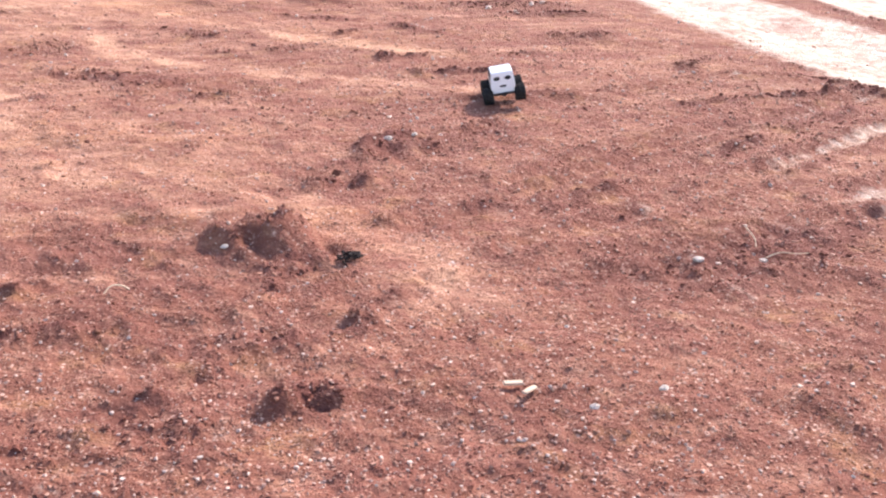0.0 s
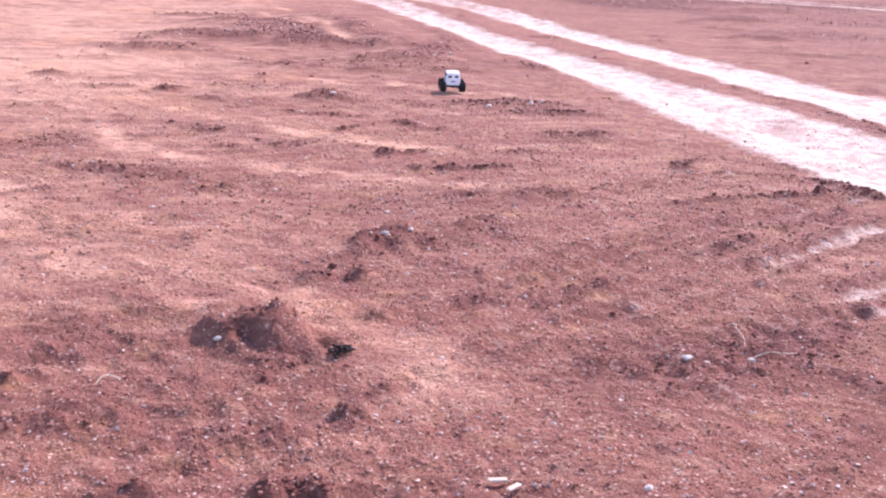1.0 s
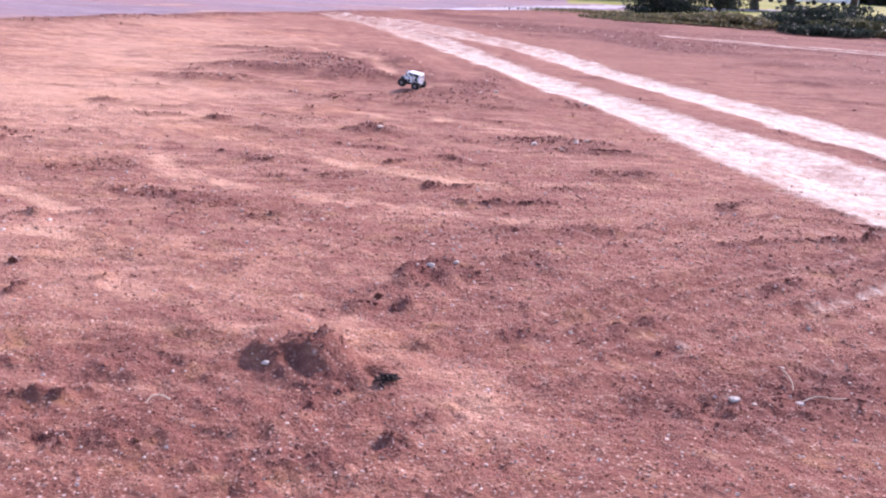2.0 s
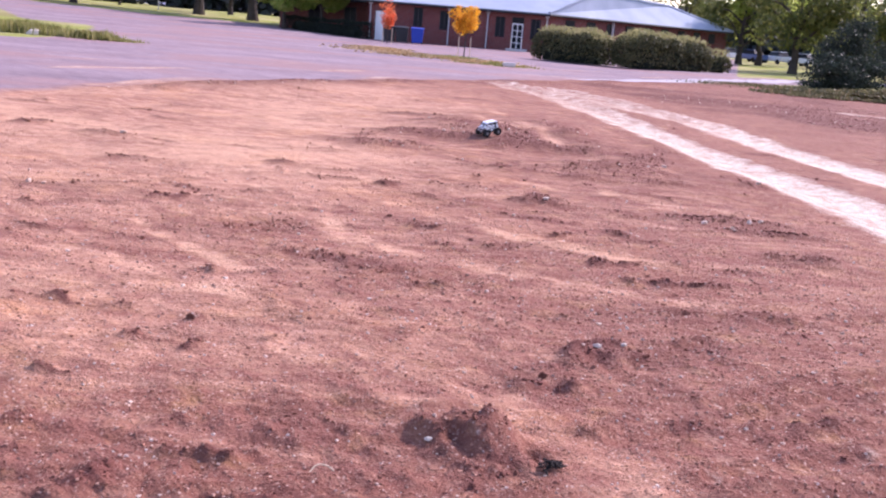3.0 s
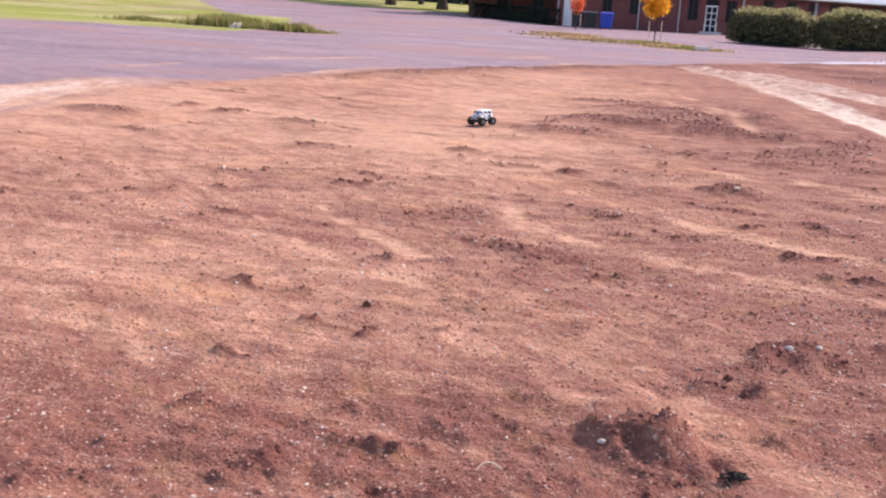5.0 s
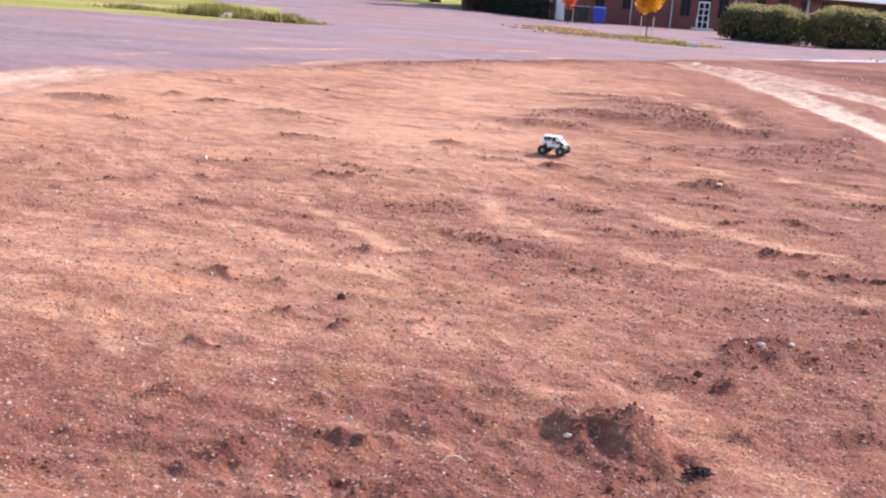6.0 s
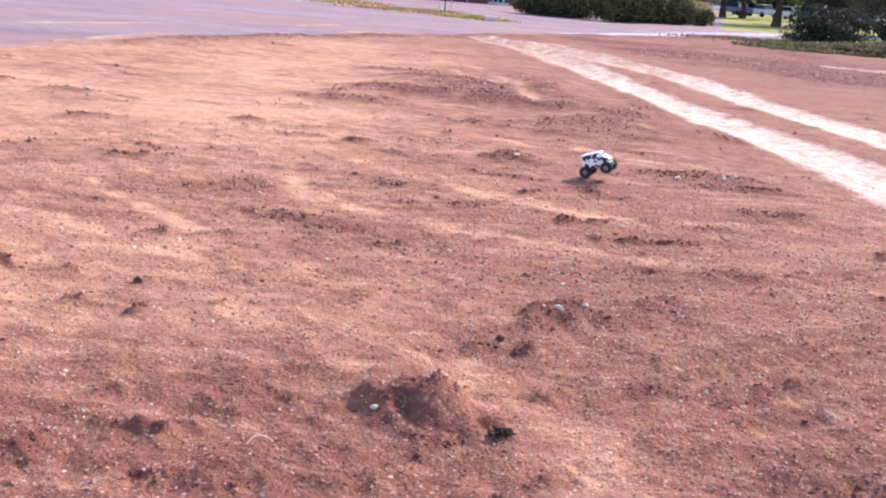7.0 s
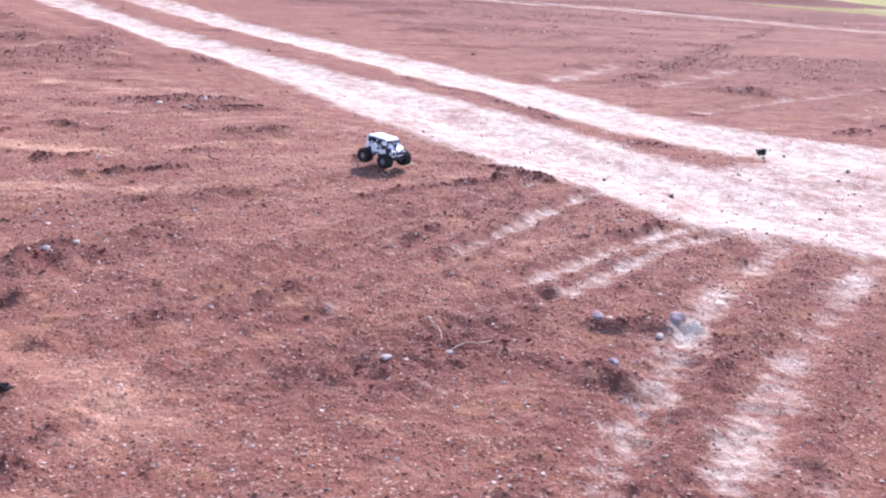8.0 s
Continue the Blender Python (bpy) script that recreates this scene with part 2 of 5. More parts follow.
M_GROUND = ground_mat()
M_BRICK, M_ROOF, M_COW = brick_mat(), roof_mat(), cow_mat()
M_CLOD = island("soil_clods", [(0.21, 0.085, 0.06), (0.30, 0.13, 0.09), (0.42, 0.21, 0.145), (0.25, 0.10, 0.07)], 0.95, 0.1)
M_PEB = island("pebbles", [(0.40, 0.20, 0.135), (0.50, 0.31, 0.23), (0.27, 0.12, 0.08), (0.63, 0.50, 0.42), (0.38, 0.19, 0.13), (0.50, 0.29, 0.21), (0.22, 0.09, 0.065), (0.45, 0.25, 0.18)], 0.8, 0.2)
M_STONE = simple("pale_stone", (0.52, 0.42, 0.34), (0.70, 0.60, 0.50), 20, 0.8, bump=0.5, local=True)
M_PINKSTONE = simple("grey_stone", (0.34, 0.24, 0.23), (0.48, 0.37, 0.36), 18, 0.85, bump=0.6, local=True)
M_WOODCHIP = simple("bare_wood", (0.52, 0.36, 0.24), (0.72, 0.56, 0.42), 30, 0.8, local=True)
M_STRAW = simple("dry_straw", (0.62, 0.47, 0.30), (0.75, 0.62, 0.45), 30, 0.7, local=True)
M_SOIL = simple("soil_lump", (0.12, 0.045, 0.032), (0.24, 0.095, 0.064), 25, 0.95, bump=0.9, local=True)
# root colour taken near black to include the shade of the dip
M_DARKROOT = simple("shade_dark_root", (0.018, 0.014, 0.014), (0.05, 0.035, 0.03), 30, 0.9, bump=0.8, local=True)
M_RUBBER = simple("black_rubber", (0.012, 0.012, 0.013), (0.03, 0.027, 0.026), 40, 0.85, local=True)
M_BLACK = simple("black_plastic", (0.012, 0.012, 0.014), (0.022, 0.021, 0.022), 30, 0.55, local=True)
M_DECAL = simple("black_paint", (0.008, 0.008, 0.010), (0.014, 0.013, 0.015), 30, 0.35, local=True)
M_SMOKE = simple("tinted_screen", (0.10, 0.11, 0.13), (0.17, 0.18, 0.21), 12, 0.15, spec=0.6, bump=0.0, local=True)
M_RIM = simple("grey_rim", (0.16, 0.16, 0.17), (0.26, 0.26, 0.27), 40, 0.4, 0.6, local=True)
M_STEEL = simple("steel_rod", (0.40, 0.40, 0.42), (0.55, 0.55, 0.58), 40, 0.35, 0.9, local=True)
M_BARK = simple("bark", (0.035, 0.026, 0.022), (0.085, 0.065, 0.052), 3, 0.95, bump=0.8, dist=0.05)
M_LEAF = leaf_mat("green_leaves", [(0.06, 0.075, 0.018), (0.11, 0.13, 0.03), (0.19, 0.19, 0.05), (0.08, 0.09, 0.03)])
M_LEAFY = leaf_mat("light_leaves", [(0.30, 0.38, 0.07), (0.42, 0.48, 0.11), (0.52, 0.54, 0.16)], 0.7)
M_LEAFD = leaf_mat("dark_leaves", [(0.012, 0.018, 0.014), (0.025, 0.035, 0.025), (0.035, 0.045, 0.03)])
# hedge body darkened for its shaded front, shoots paled for the backlit top
M_HEDGE = leaf_mat("hedge_leaves", [(0.05, 0.05, 0.022), (0.10, 0.095, 0.04), (0.17, 0.15, 0.065)], 0.2)
M_SHOOT = leaf_mat("pale_shoots", [(0.20, 0.19, 0.07), (0.30, 0.28, 0.12), (0.40, 0.36, 0.19)], 0.6)
M_RED = leaf_mat("red_leaves", [(0.75, 0.16, 0.05), (0.85, 0.26, 0.10), (0.60, 0.10, 0.04)])
M_GOLD = leaf_mat("golden_leaves", [(0.75, 0.36, 0.02), (0.85, 0.48, 0.04), (0.60, 0.24, 0.02)])
M_GRASSB = leaf_mat("grass_blades", [(0.16, 0.17, 0.04), (0.28, 0.26, 0.08), (0.38, 0.32, 0.14)])
M_LITTER = island("fallen_leaves", [(0.55, 0.34, 0.14), (0.66, 0.46, 0.24), (0.40, 0.24, 0.10)])
# distance haze is put into these grey leaf tones
M_FAR = leaf_mat("haze_tinted_leaves", [(0.05, 0.06, 0.065), (0.065, 0.075, 0.08), (0.06, 0.075, 0.06), (0.08, 0.08, 0.095)])
M_WEED = leaf_mat("drab_weeds", [(0.07, 0.075, 0.03), (0.13, 0.115, 0.055), (0.18, 0.14, 0.08)])
M_PALE = island("pale_pebbles", [(0.56, 0.38, 0.28), (0.70, 0.54, 0.43), (0.50, 0.33, 0.25)], 0.8, 0.2)
M_RUB = island("rubble_lumps", [(0.19, 0.075, 0.052), (0.26, 0.105, 0.072), (0.36, 0.165, 0.115), (0.22, 0.085, 0.06), (0.30, 0.13, 0.09), (0.50, 0.32, 0.24)], 0.95, 0.1)
M_GLASS = Mat("dark_glass", 0.3, 0.0, 0.12).color((0.012, 0.013, 0.019)).m
M_WHITE = simple("white_paint", (0.70, 0.70, 0.70), (0.80, 0.80, 0.80), 4, 0.5, local=True)
M_PIPE = simple("painted_pipe", (0.34, 0.32, 0.32), (0.44, 0.42, 0.42), 4, 0.5, local=True)
M_BINBLUE = simple("blue_plastic", (0.012, 0.04, 0.30), (0.02, 0.06, 0.38), 5, 0.45, local=True)
M_BINDARK = simple("dark_plastic", (0.015, 0.016, 0.02), (0.03, 0.03, 0.035), 5, 0.5, local=True)
M_MAROON = simple("maroon_cladding", (0.19, 0.05, 0.055), (0.25, 0.07, 0.07), 1, 0.8, local=True)
M_CONC = simple("pale_concrete", (0.50, 0.46, 0.43), (0.62, 0.58, 0.55), 3, 0.9)

# ---- ground ----


def vnoise(x, y, seed=0):
    """Smooth value noise in -1..1 on arrays."""
    xi, yi = np.floor(x).astype(np.int64), np.floor(y).astype(np.int64)
    u, v = x - xi, y - yi
    u, v = u * u * u * (u * (u * 6 - 15) + 10), v * v * v * (v * (v * 6 - 15) + 10)

    def h(a, b):
        n = (a * 374761393 + b * 668265263 + seed * 974711) & 0x7FFFFFFF
        n = ((n ^ (n >> 13)) * 1274126177) & 0x7FFFFFFF
        return ((n ^ (n >> 16)) & 0xFFFF) / 32767.5 - 1

    return (h(xi, yi) * (1 - u) + h(xi + 1, yi) * u) * (1 - v) + (h(xi, yi + 1) * (1 - u) + h(xi + 1, yi + 1) * u) * v


def fbm(x, y, f, octaves=4, seed=0, gain=0.5, reach=None):
    out, amp = 0 * x, 1.0
    for k in range(octaves):
        w = 1.0 if reach is None else np.clip(1.6 - f * reach * 0.013, 0, 1)
        out = out + amp * w * vnoise(x * f + 17.3 * k, y * f - 9.1 * k, seed + k)
        amp, f = amp * gain, f * 2.03
    return out


def step(x, a, b):
    s = np.clip((x - a) / (b - a), 0, 1)
    return s * s * (3 - 2 * s)


def near_line(x, y, pts):
    """Distance to a polyline and the side (positive to its left)."""
    best, side = np.full(x.shape, 1e9), np.zeros(x.shape)
    for (ax, ay), (bx, by) in zip(pts, pts[1:]):
        dx, dy = bx - ax, by - ay
        t = np.clip(((x - ax) * dx + (y - ay) * dy) / (dx * dx + dy * dy), 0, 1)
        d = np.hypot(x - ax - t * dx, y - ay - t * dy)
        s = dx * (y - ay) - dy * (x - ax)
        m = d < best
        best, side = np.where(m, d, best), np.where(m, s, side)
    return best, side


HEAPS = []


def heap(x, y, length, width, turn, height, loose):
    """A bank of earth: half length and half width, turn in degrees, and how loose it is."""
    HEAPS.append((x, y, length, width, turn, height, loose))


BANDS = []


def turned(points, width, height, loose):
    """A ragged band of turned earth along a line: half width, height, and how loose it is."""
    BANDS.append((points, width, height, loose))


heap(0.13, 3.83, 0.21, 0.16, -10, 0.155, 0.85)
turned([(-0.02, 3.78), (0.10, 3.86), (0.22, 3.84)], 0.05, 0.03, 1.0)
turned([(0.00, 3.60), (0.20, 3.58), (0.34, 3.62)], 0.08, 0.012, 1.0)
heap(0.42, 3.62, 0.08, 0.05, 40, -0.05, 1.0)
heap(0.92, 9.90, 0.30, 0.13, -5, 0.11, 0.9)
heap(-0.65, 10.4, 0.14, 0.09, -20, 0.07, 1.0)
heap(-0.10, 9.75, 0.35, 0.09, -28, 0.05, 0.6)
heap(0.05, 10.6, 0.40, 0.12, -10, 0.05, 0.6)
heap(-1.95, 11.2, 0.16, 0.11, 0, 0.08, 1.0)
heap(-1.42, 5.20, 0.055, 0.045, 0, 0.035, 0.7)
heap(2.75, 9.6, 0.60, 0.25, -4, 0.07, 0.9)
heap(3.05, 9.1, 0.50, 0.14, -6, 0.05, 0.9)
heap(2.95, 8.05, 0.35, 0.22, 30, 0.06, 0.7)
heap(-0.95, 13.7, 0.85, 0.32, -8, 0.14, 0.8)
heap(-0.30, 15.3, 1.0, 0.40, -14, 0.13, 1.0)
heap(0.2, 17.3, 1.0, 0.35, 8, 0.12, 1.0)
heap(-0.6, 18.6, 0.8, 0.25, 5, 0.08, 0.9)
heap(0.75, 16.5, 1.1, 0.6, -10, 0.17, 0.8)
heap(1.35, 14.6, 0.9, 0.30, -22, 0.11, 0.9)
heap(1.65, 17.5, 0.7, 2.4, 12, 0.14, 0.5)
heap(1.9, 12.9, 0.6, 0.22, -12, 0.12, 0.7)
heap(2.5, 11.7, 0.35, 0.12, 0, 0.09, 0.8)
heap(0.7, 12.2, 0.7, 0.2, -14, 0.08, 0.6)
heap(1.6, 11.9, 0.35, 0.15, 0, 0.07, 0.7)
heap(2.2, 15.0, 0.5, 1.6, 12, 0.10, 0.5)
heap(-6.9, 12.1, 0.5, 0.3, -10, 0.12, 0.9)
heap(-5.6, 13.1, 0.30, 0.16, 60, 0.12, 0.9)
heap(-6.3, 13.3, 0.22, 0.12, 60, 0.10, 0.9)
heap(-4.4, 12.6, 0.35, 0.12, 10, 0.08, 0.7)
heap(-3.4, 10.6, 0.35, 0.14, 0, 0.05, 0.6)
heap(10.8, 20.6, 0.9, 0.4, -8, 0.22, 0.8)
heap(13.5, 24.0, 1.5, 0.4, -5, 0.2, 0.7)
heap(9.4, 17.0, 0.6, 0.3, 0, 0.13, 0.8)
heap(8.9, 14.4, 0.8, 0.25, -10, 0.08, 0.6)
heap(12.3, 16.2, 1.2, 0.3, 25, 0.1, 0.6)
heap(9.5, 10.9, 1.0, 0.2, 25, 0.07, 0.6)
heap(10.4, 9.9, 0.6, 0.12, -10, 0.09, 0.9)
heap(13.0, 10.8, 0.5, 0.14, -10, 0.08, 0.9)
heap(3.75, 12.2, 0.25, 0.12, -10, 0.08, 0.9)
heap(30.5, 39.0, 3.6, 2.0, -15, 1.5, 0.6)
heap(36.5, 38.6, 3.0, 2.0, -10, 1.45, 0.6)
heap(41.5, 39.0, 3.0, 2.0, 0, 1.1, 0.6)
# the broken bank that runs past the mound
turned([(-0.45, 2.46), (-0.30, 2.60)], 0.06, 0.020, 0.8)
turned([(-0.16, 2.78), (-0.02, 2.94)], 0.07, 0.022, 0.85)
turned([(0.05, 2.59), (0.24, 2.64)], 0.075, 0.034, 0.95)
turned([(-0.04, 3.03), (0.16, 3.01)], 0.075, 0.030, 0.95)
turned([(-0.10, 3.25), (0.06, 3.45)], 0.06, 0.008, 0.7)
turned([(0.26, 3.95), (0.38, 3.68)], 0.03, 0.03, 0.7)
turned([(0.17, 4.43), (0.50, 4.56), (0.66, 4.62)], 0.06, 0.036, 0.85)
turned([(0.67, 4.96), (0.84, 4.90)], 0.05, 0.03, 0.85)
turned([(0.73, 5.10), (0.86, 5.25), (0.99, 5.35)], 0.08, 0.050, 1.0)
turned([(1.12, 5.40), (1.62, 5.45)], 0.075, 0.060, 1.0)
turned([(1.18, 5.02), (1.47, 5.05)], 0.06, 0.045, 1.0)
turned([(0.59, 3.99), (0.79, 4.07)], 0.055, 0.022, 0.75)
turned([(1.05, 4.15), (1.30, 4.30)], 0.07, 0.012, 0.5)
turned([(0.50, 3.12), (0.62, 3.30), (0.78, 3.50)], 0.07, 0.012, 0.6)
turned([(1.72, 3.97), (1.85, 4.02)], 0.04, 0.02, 0.8)
turned([(-0.32, 2.45), (0.08, 3.05), (0.16, 3.50)], 0.19, 0.004, 0.55)
turned([(0.25, 4.45), (0.80, 5.05), (1.50, 5.30)], 0.16, 0.004, 0.55)
turned([(-1.90, 3.20), (-0.90, 3.30), (-0.20, 3.20)], 0.30, 0.004, 0.24)
turned([(0.60, 2.40), (1.60, 2.70), (2.40, 2.60)], 0.42, 0.004, 0.42)
turned([(1.50, 3.30), (2.60, 3.60)], 0.32, 0.004, 0.42)
# streaks across the middle of the field
turned([(1.52, 8.75), (1.70, 8.30)], 0.09, 0.085, 1.0)
turned([(1.69, 10.9), (2.02, 11.0)], 0.10, 0.07, 0.85)
turned([(1.08, 7.30), (1.47, 7.38), (1.75, 7.50)], 0.055, 0.035, 0.9)
turned([(1.27, 6.80), (1.60, 6.88), (1.97, 6.98)], 0.055, 0.040, 1.0)
turned([(0.85, 8.27), (1.19, 8.48)], 0.05, 0.030, 0.8)
turned([(-0.26, 6.22), (0.16, 6.26)], 0.05, 0.028, 0.75)
turned([(-0.71, 6.36), (-0.01, 6.46)], 0.05, 0.026, 0.75)
turned([(-0.82, 7.12), (-0.61, 7.16)], 0.045, 0.035, 0.9)
turned([(-2.26, 7.70), (-1.70, 7.85), (-1.15, 8.08)], 0.30, 0.012, 0.62)
turned([(-1.61, 6.20), (-1.12, 6.36)], 0.08, 0.012, 0.6)
turned([(-1.10, 7.05), (-0.45, 6.75), (0.10, 6.60)], 0.22, 0.010, 0.5)
turned([(-0.51, 8.35), (0.21, 8.54)], 0.18, 0.016, 0.6)
turned([(-0.35, 8.24), (0.27, 8.49)], 0.05, 0.03, 0.8)
turned([(0.35, 7.75), (1.05, 7.85)], 0.14, 0.012, 0.6)
turned([(-2.61, 8.62), (-2.15, 8.84)], 0.09, 0.040, 1.0)
turned([(-3.23, 8.18), (-2.76, 8.26)], 0.09, 0.012, 0.6)
turned([(0.30, 11.33), (0.63, 11.63)], 0.08, 0.05, 0.8)
turned([(0.85, 9.4), (2.1, 9.5)], 0.07, 0.02, 0.55)
turned([(0.6, 5.75), (1.5, 6.05), (2.2, 6.2)], 0.20, 0.010, 0.5)
turned([(2.05, 5.78), (2.18, 5.83)], 0.04, 0.03, 0.9)
turned([(2.22, 4.78), (2.35, 4.84)], 0.04, 0.03, 0.9)
# to the left of the mound
turned([(-1.72, 3.66), (-1.57, 3.76)], 0.055, 0.032, 1.0)
turned([(-1.89, 4.16), (-1.73, 4.24)], 0.035, 0.022, 1.0)
turned([(-1.95, 2.90), (-1.70, 3.15)], 0.08, 0.025, 0.85)
turned([(-1.40, 3.05), (-1.20, 3.20)], 0.09, 0.018, 0.8)
turned([(-1.01, 3.42), (-0.81, 3.48)], 0.06, 0.026, 0.9)
turned([(-1.10, 3.80), (-0.90, 3.83)], 0.08, 0.012, 0.7)
turned([(-0.58, 3.72), (-0.38, 3.80)], 0.09, 0.012, 0.65)
turned([(-0.75, 3.05), (-0.45, 3.12)], 0.08, 0.012, 0.65)
turned([(-1.38, 4.66), (-0.87, 4.98)], 0.04, 0.012, 0.6)
turned([(-1.76, 4.75), (-1.60, 4.86)], 0.03, 0.016, 0.8)
turned([(-2.4, 5.3), (-1.9, 5.45)], 0.05, 0.015, 0.6)
# by the wheel ruts and the crossing
turned([(2.99, 3.50), (3.20, 3.38), (3.40, 3.25)], 0.09, 0.050, 1.0)
turned([(2.30, 3.30), (2.48, 3.05), (2.65, 2.80)], 0.09, 0.040, 0.95)
turned([(3.75, 4.68), (4.20, 4.74), (4.59, 4.80)], 0.06, 0.040, 1.0)
turned([(4.40, 6.45), (4.44, 6.00)], 0.12, 0.045, 1.0)
turned([(2.91, 5.81), (3.60, 5.98), (4.14, 6.10)], 0.06, 0.030, 0.9)
turned([(1.41, 4.07), (2.32, 4.63), (3.98, 5.55)], 0.06, 0.020, 0.7)
turned([(4.28, 3.93), (4.51, 3.97)], 0.06, 0.030, 1.0)
turned([(3.52, 3.06), (3.25, 2.90), (2.98, 2.74)], 0.06, 0.020, 0.9)
# over the far side of the wheel tracks
turned([(9.5, 10.9), (12.6, 13.2), (17, 16.4), (23.5, 21.3)], 0.22, 0.04, 0.9)
turned([(10.1, 9.75), (10.8, 9.15)], 0.12, 0.05, 1.0)
turned([(12.4, 9.85), (12.9, 9.6)], 0.12, 0.06, 1.0)
turned([(8.9, 7.0), (10.2, 7.3)], 0.10, 0.04, 0.9)
turned([(5.95, 11.2), (6.2, 9.6), (6.1, 8.2)], 0.16, 0.01, 0.5)
ROAD_EDGE = [(-9.2, -6), (-8.6, 4), (-7.8, 8.5), (-7.7, 10.2), (-8.0, 12.3), (-8.0, 15), (-7.2, 18.2), (-5.5, 22.6), (-2.9, 27.4), (1.2, 33.2), (6.4, 39.6), (13.5, 47.5), (20.4, 52.4), (32, 56), (60, 62)]
STRIP_LOW = [(1.7, 31), (2.6, 27.6), (3.55, 21.6), (4.22, 14.4), (4.78, 10.9), (5.0, 8.6), (5.2, 6.8), (5.5, 5.0)]
STRIP_UP = [(3.2, 31), (4.2, 26), (5.45, 22.2), (6.0, 15.6), (6.55, 12.2), (6.9, 9.8), (7.0, 7.8), (7.6, 6.3), (9.5, 4.6), (14, 2)]
_rng = random.Random(12)
for _k in range(300):
    _r, _a = math.exp(_rng.uniform(math.log(7.5), math.log(30))), radians(_rng.uniform(-36, 50))
    _x, _y = _r * math.sin(_a), _r * math.cos(_a)
    _l = _rng.uniform(0.06, 0.22) * (0.6 + _r / 12)
    heap(_x, _y, _l, _l * _rng.uniform(0.15, 0.4), _rng.choice((-38, -30, -8, 0, 6, 55)) + _rng.uniform(-9, 9), _rng.uniform(0.006, 0.018) * (0.6 + _r / 16), _rng.uniform(0.3, 0.95))
LANES = [([(-1.45, 9.1), (-0.8, 7.85), (-0.45, 7.43), (0.0, 7.2), (0.45, 6.85)], 0.13), ([(-2.3, 10.2), (-1.5, 9.0), (-1.0, 8.1), (-0.75, 7.2)], 0.12), ([(-0.6, 9.4), (0.1, 8.6), (0.9, 7.9), (1.6, 7.5)], 0.14), ([(-2.84, 8.15), (-2.04, 7.1), (-1.4, 6.5)], 0.10),
         ([(-2.7, 6.6), (-2.38, 6.55), (-1.87, 6.1), (-1.3, 5.75)], 0.14), ([(-2.7, 4.45), (-2.15, 4.1)], 0.14), ([(-0.45, 4.55), (-0.1, 4.2)], 0.06),
         ([(0.3, 4.3), (0.6, 3.85), (0.75, 3.4)], 0.16), ([(0.9, 11.2), (1.9, 10.7), (3.2, 10.2)], 0.18),
         ([(0.81, 20.8), (1.25, 17.6), (1.66, 14.8)], 0.14), ([(0.44, 19.2), (1.0, 17.4), (1.45, 16.0)], 0.10), ([(0.46, 6.94), (0.93, 6.65), (1.6, 6.4)], 0.12), ([(-0.59, 4.75), (0.02, 4.65)], 0.10)]
THIRD = [(12, 29.6), (15.5, 27.5), (20.2, 25.6), (24.0, 22.6), (30, 16)]
RUTS = [([(0.79, 3.95), (1.80, 4.59), (2.84, 5.27), (4.36, 5.95)], 0.055, 0.36), ([(1.12, 3.66), (1.93, 4.04), (3.11, 4.71), (4.49, 5.52)], 0.065, 0.46),
        ([(2.61, 6.26), (3.18, 6.52), (3.71, 6.68), (4.09, 6.60)], 0.04, 0.50), ([(1.30, 4.45), (2.20, 5.05), (3.40, 5.62)], 0.05, 0.32),
        ([(2.77, 4.55), (3.19, 4.82), (4.06, 5.34), (4.6, 5.6)], 0.065, 0.60), ([(2.94, 4.05), (3.57, 4.30), (4.63, 4.68)], 0.085, 0.64),
        ([(2.90, 3.80), (3.41, 4.00), (4.27, 4.38), (4.8, 4.5)], 0.08, 0.58), ([(1.70, 3.35), (2.5, 3.75), (3.0, 3.9)], 0.06, 0.32),
        ([(2.03, 2.25), (2.50, 2.60), (2.98, 2.98), (3.86, 3.58), (5.0, 4.18)], 0.14, 0.60), ([(2.36, 2.02), (2.84, 2.38), (3.52, 2.79), (4.36, 3.24), (5.2, 3.7)], 0.14, 0.58),
        ([(8.5, 8.6), (10.5, 9.2), (13.5, 9.9)], 0.14, 0.4), ([(8.2, 11.0), (9.4, 11.9), (10.6, 12.7)], 0.25, 0.42), ([(9.5, 10.4), (11, 11.3), (12.7, 12.1)], 0.2, 0.44),
        ([(10.5, 8.0), (13, 9.0), (15, 10)], 0.3, 0.36)]


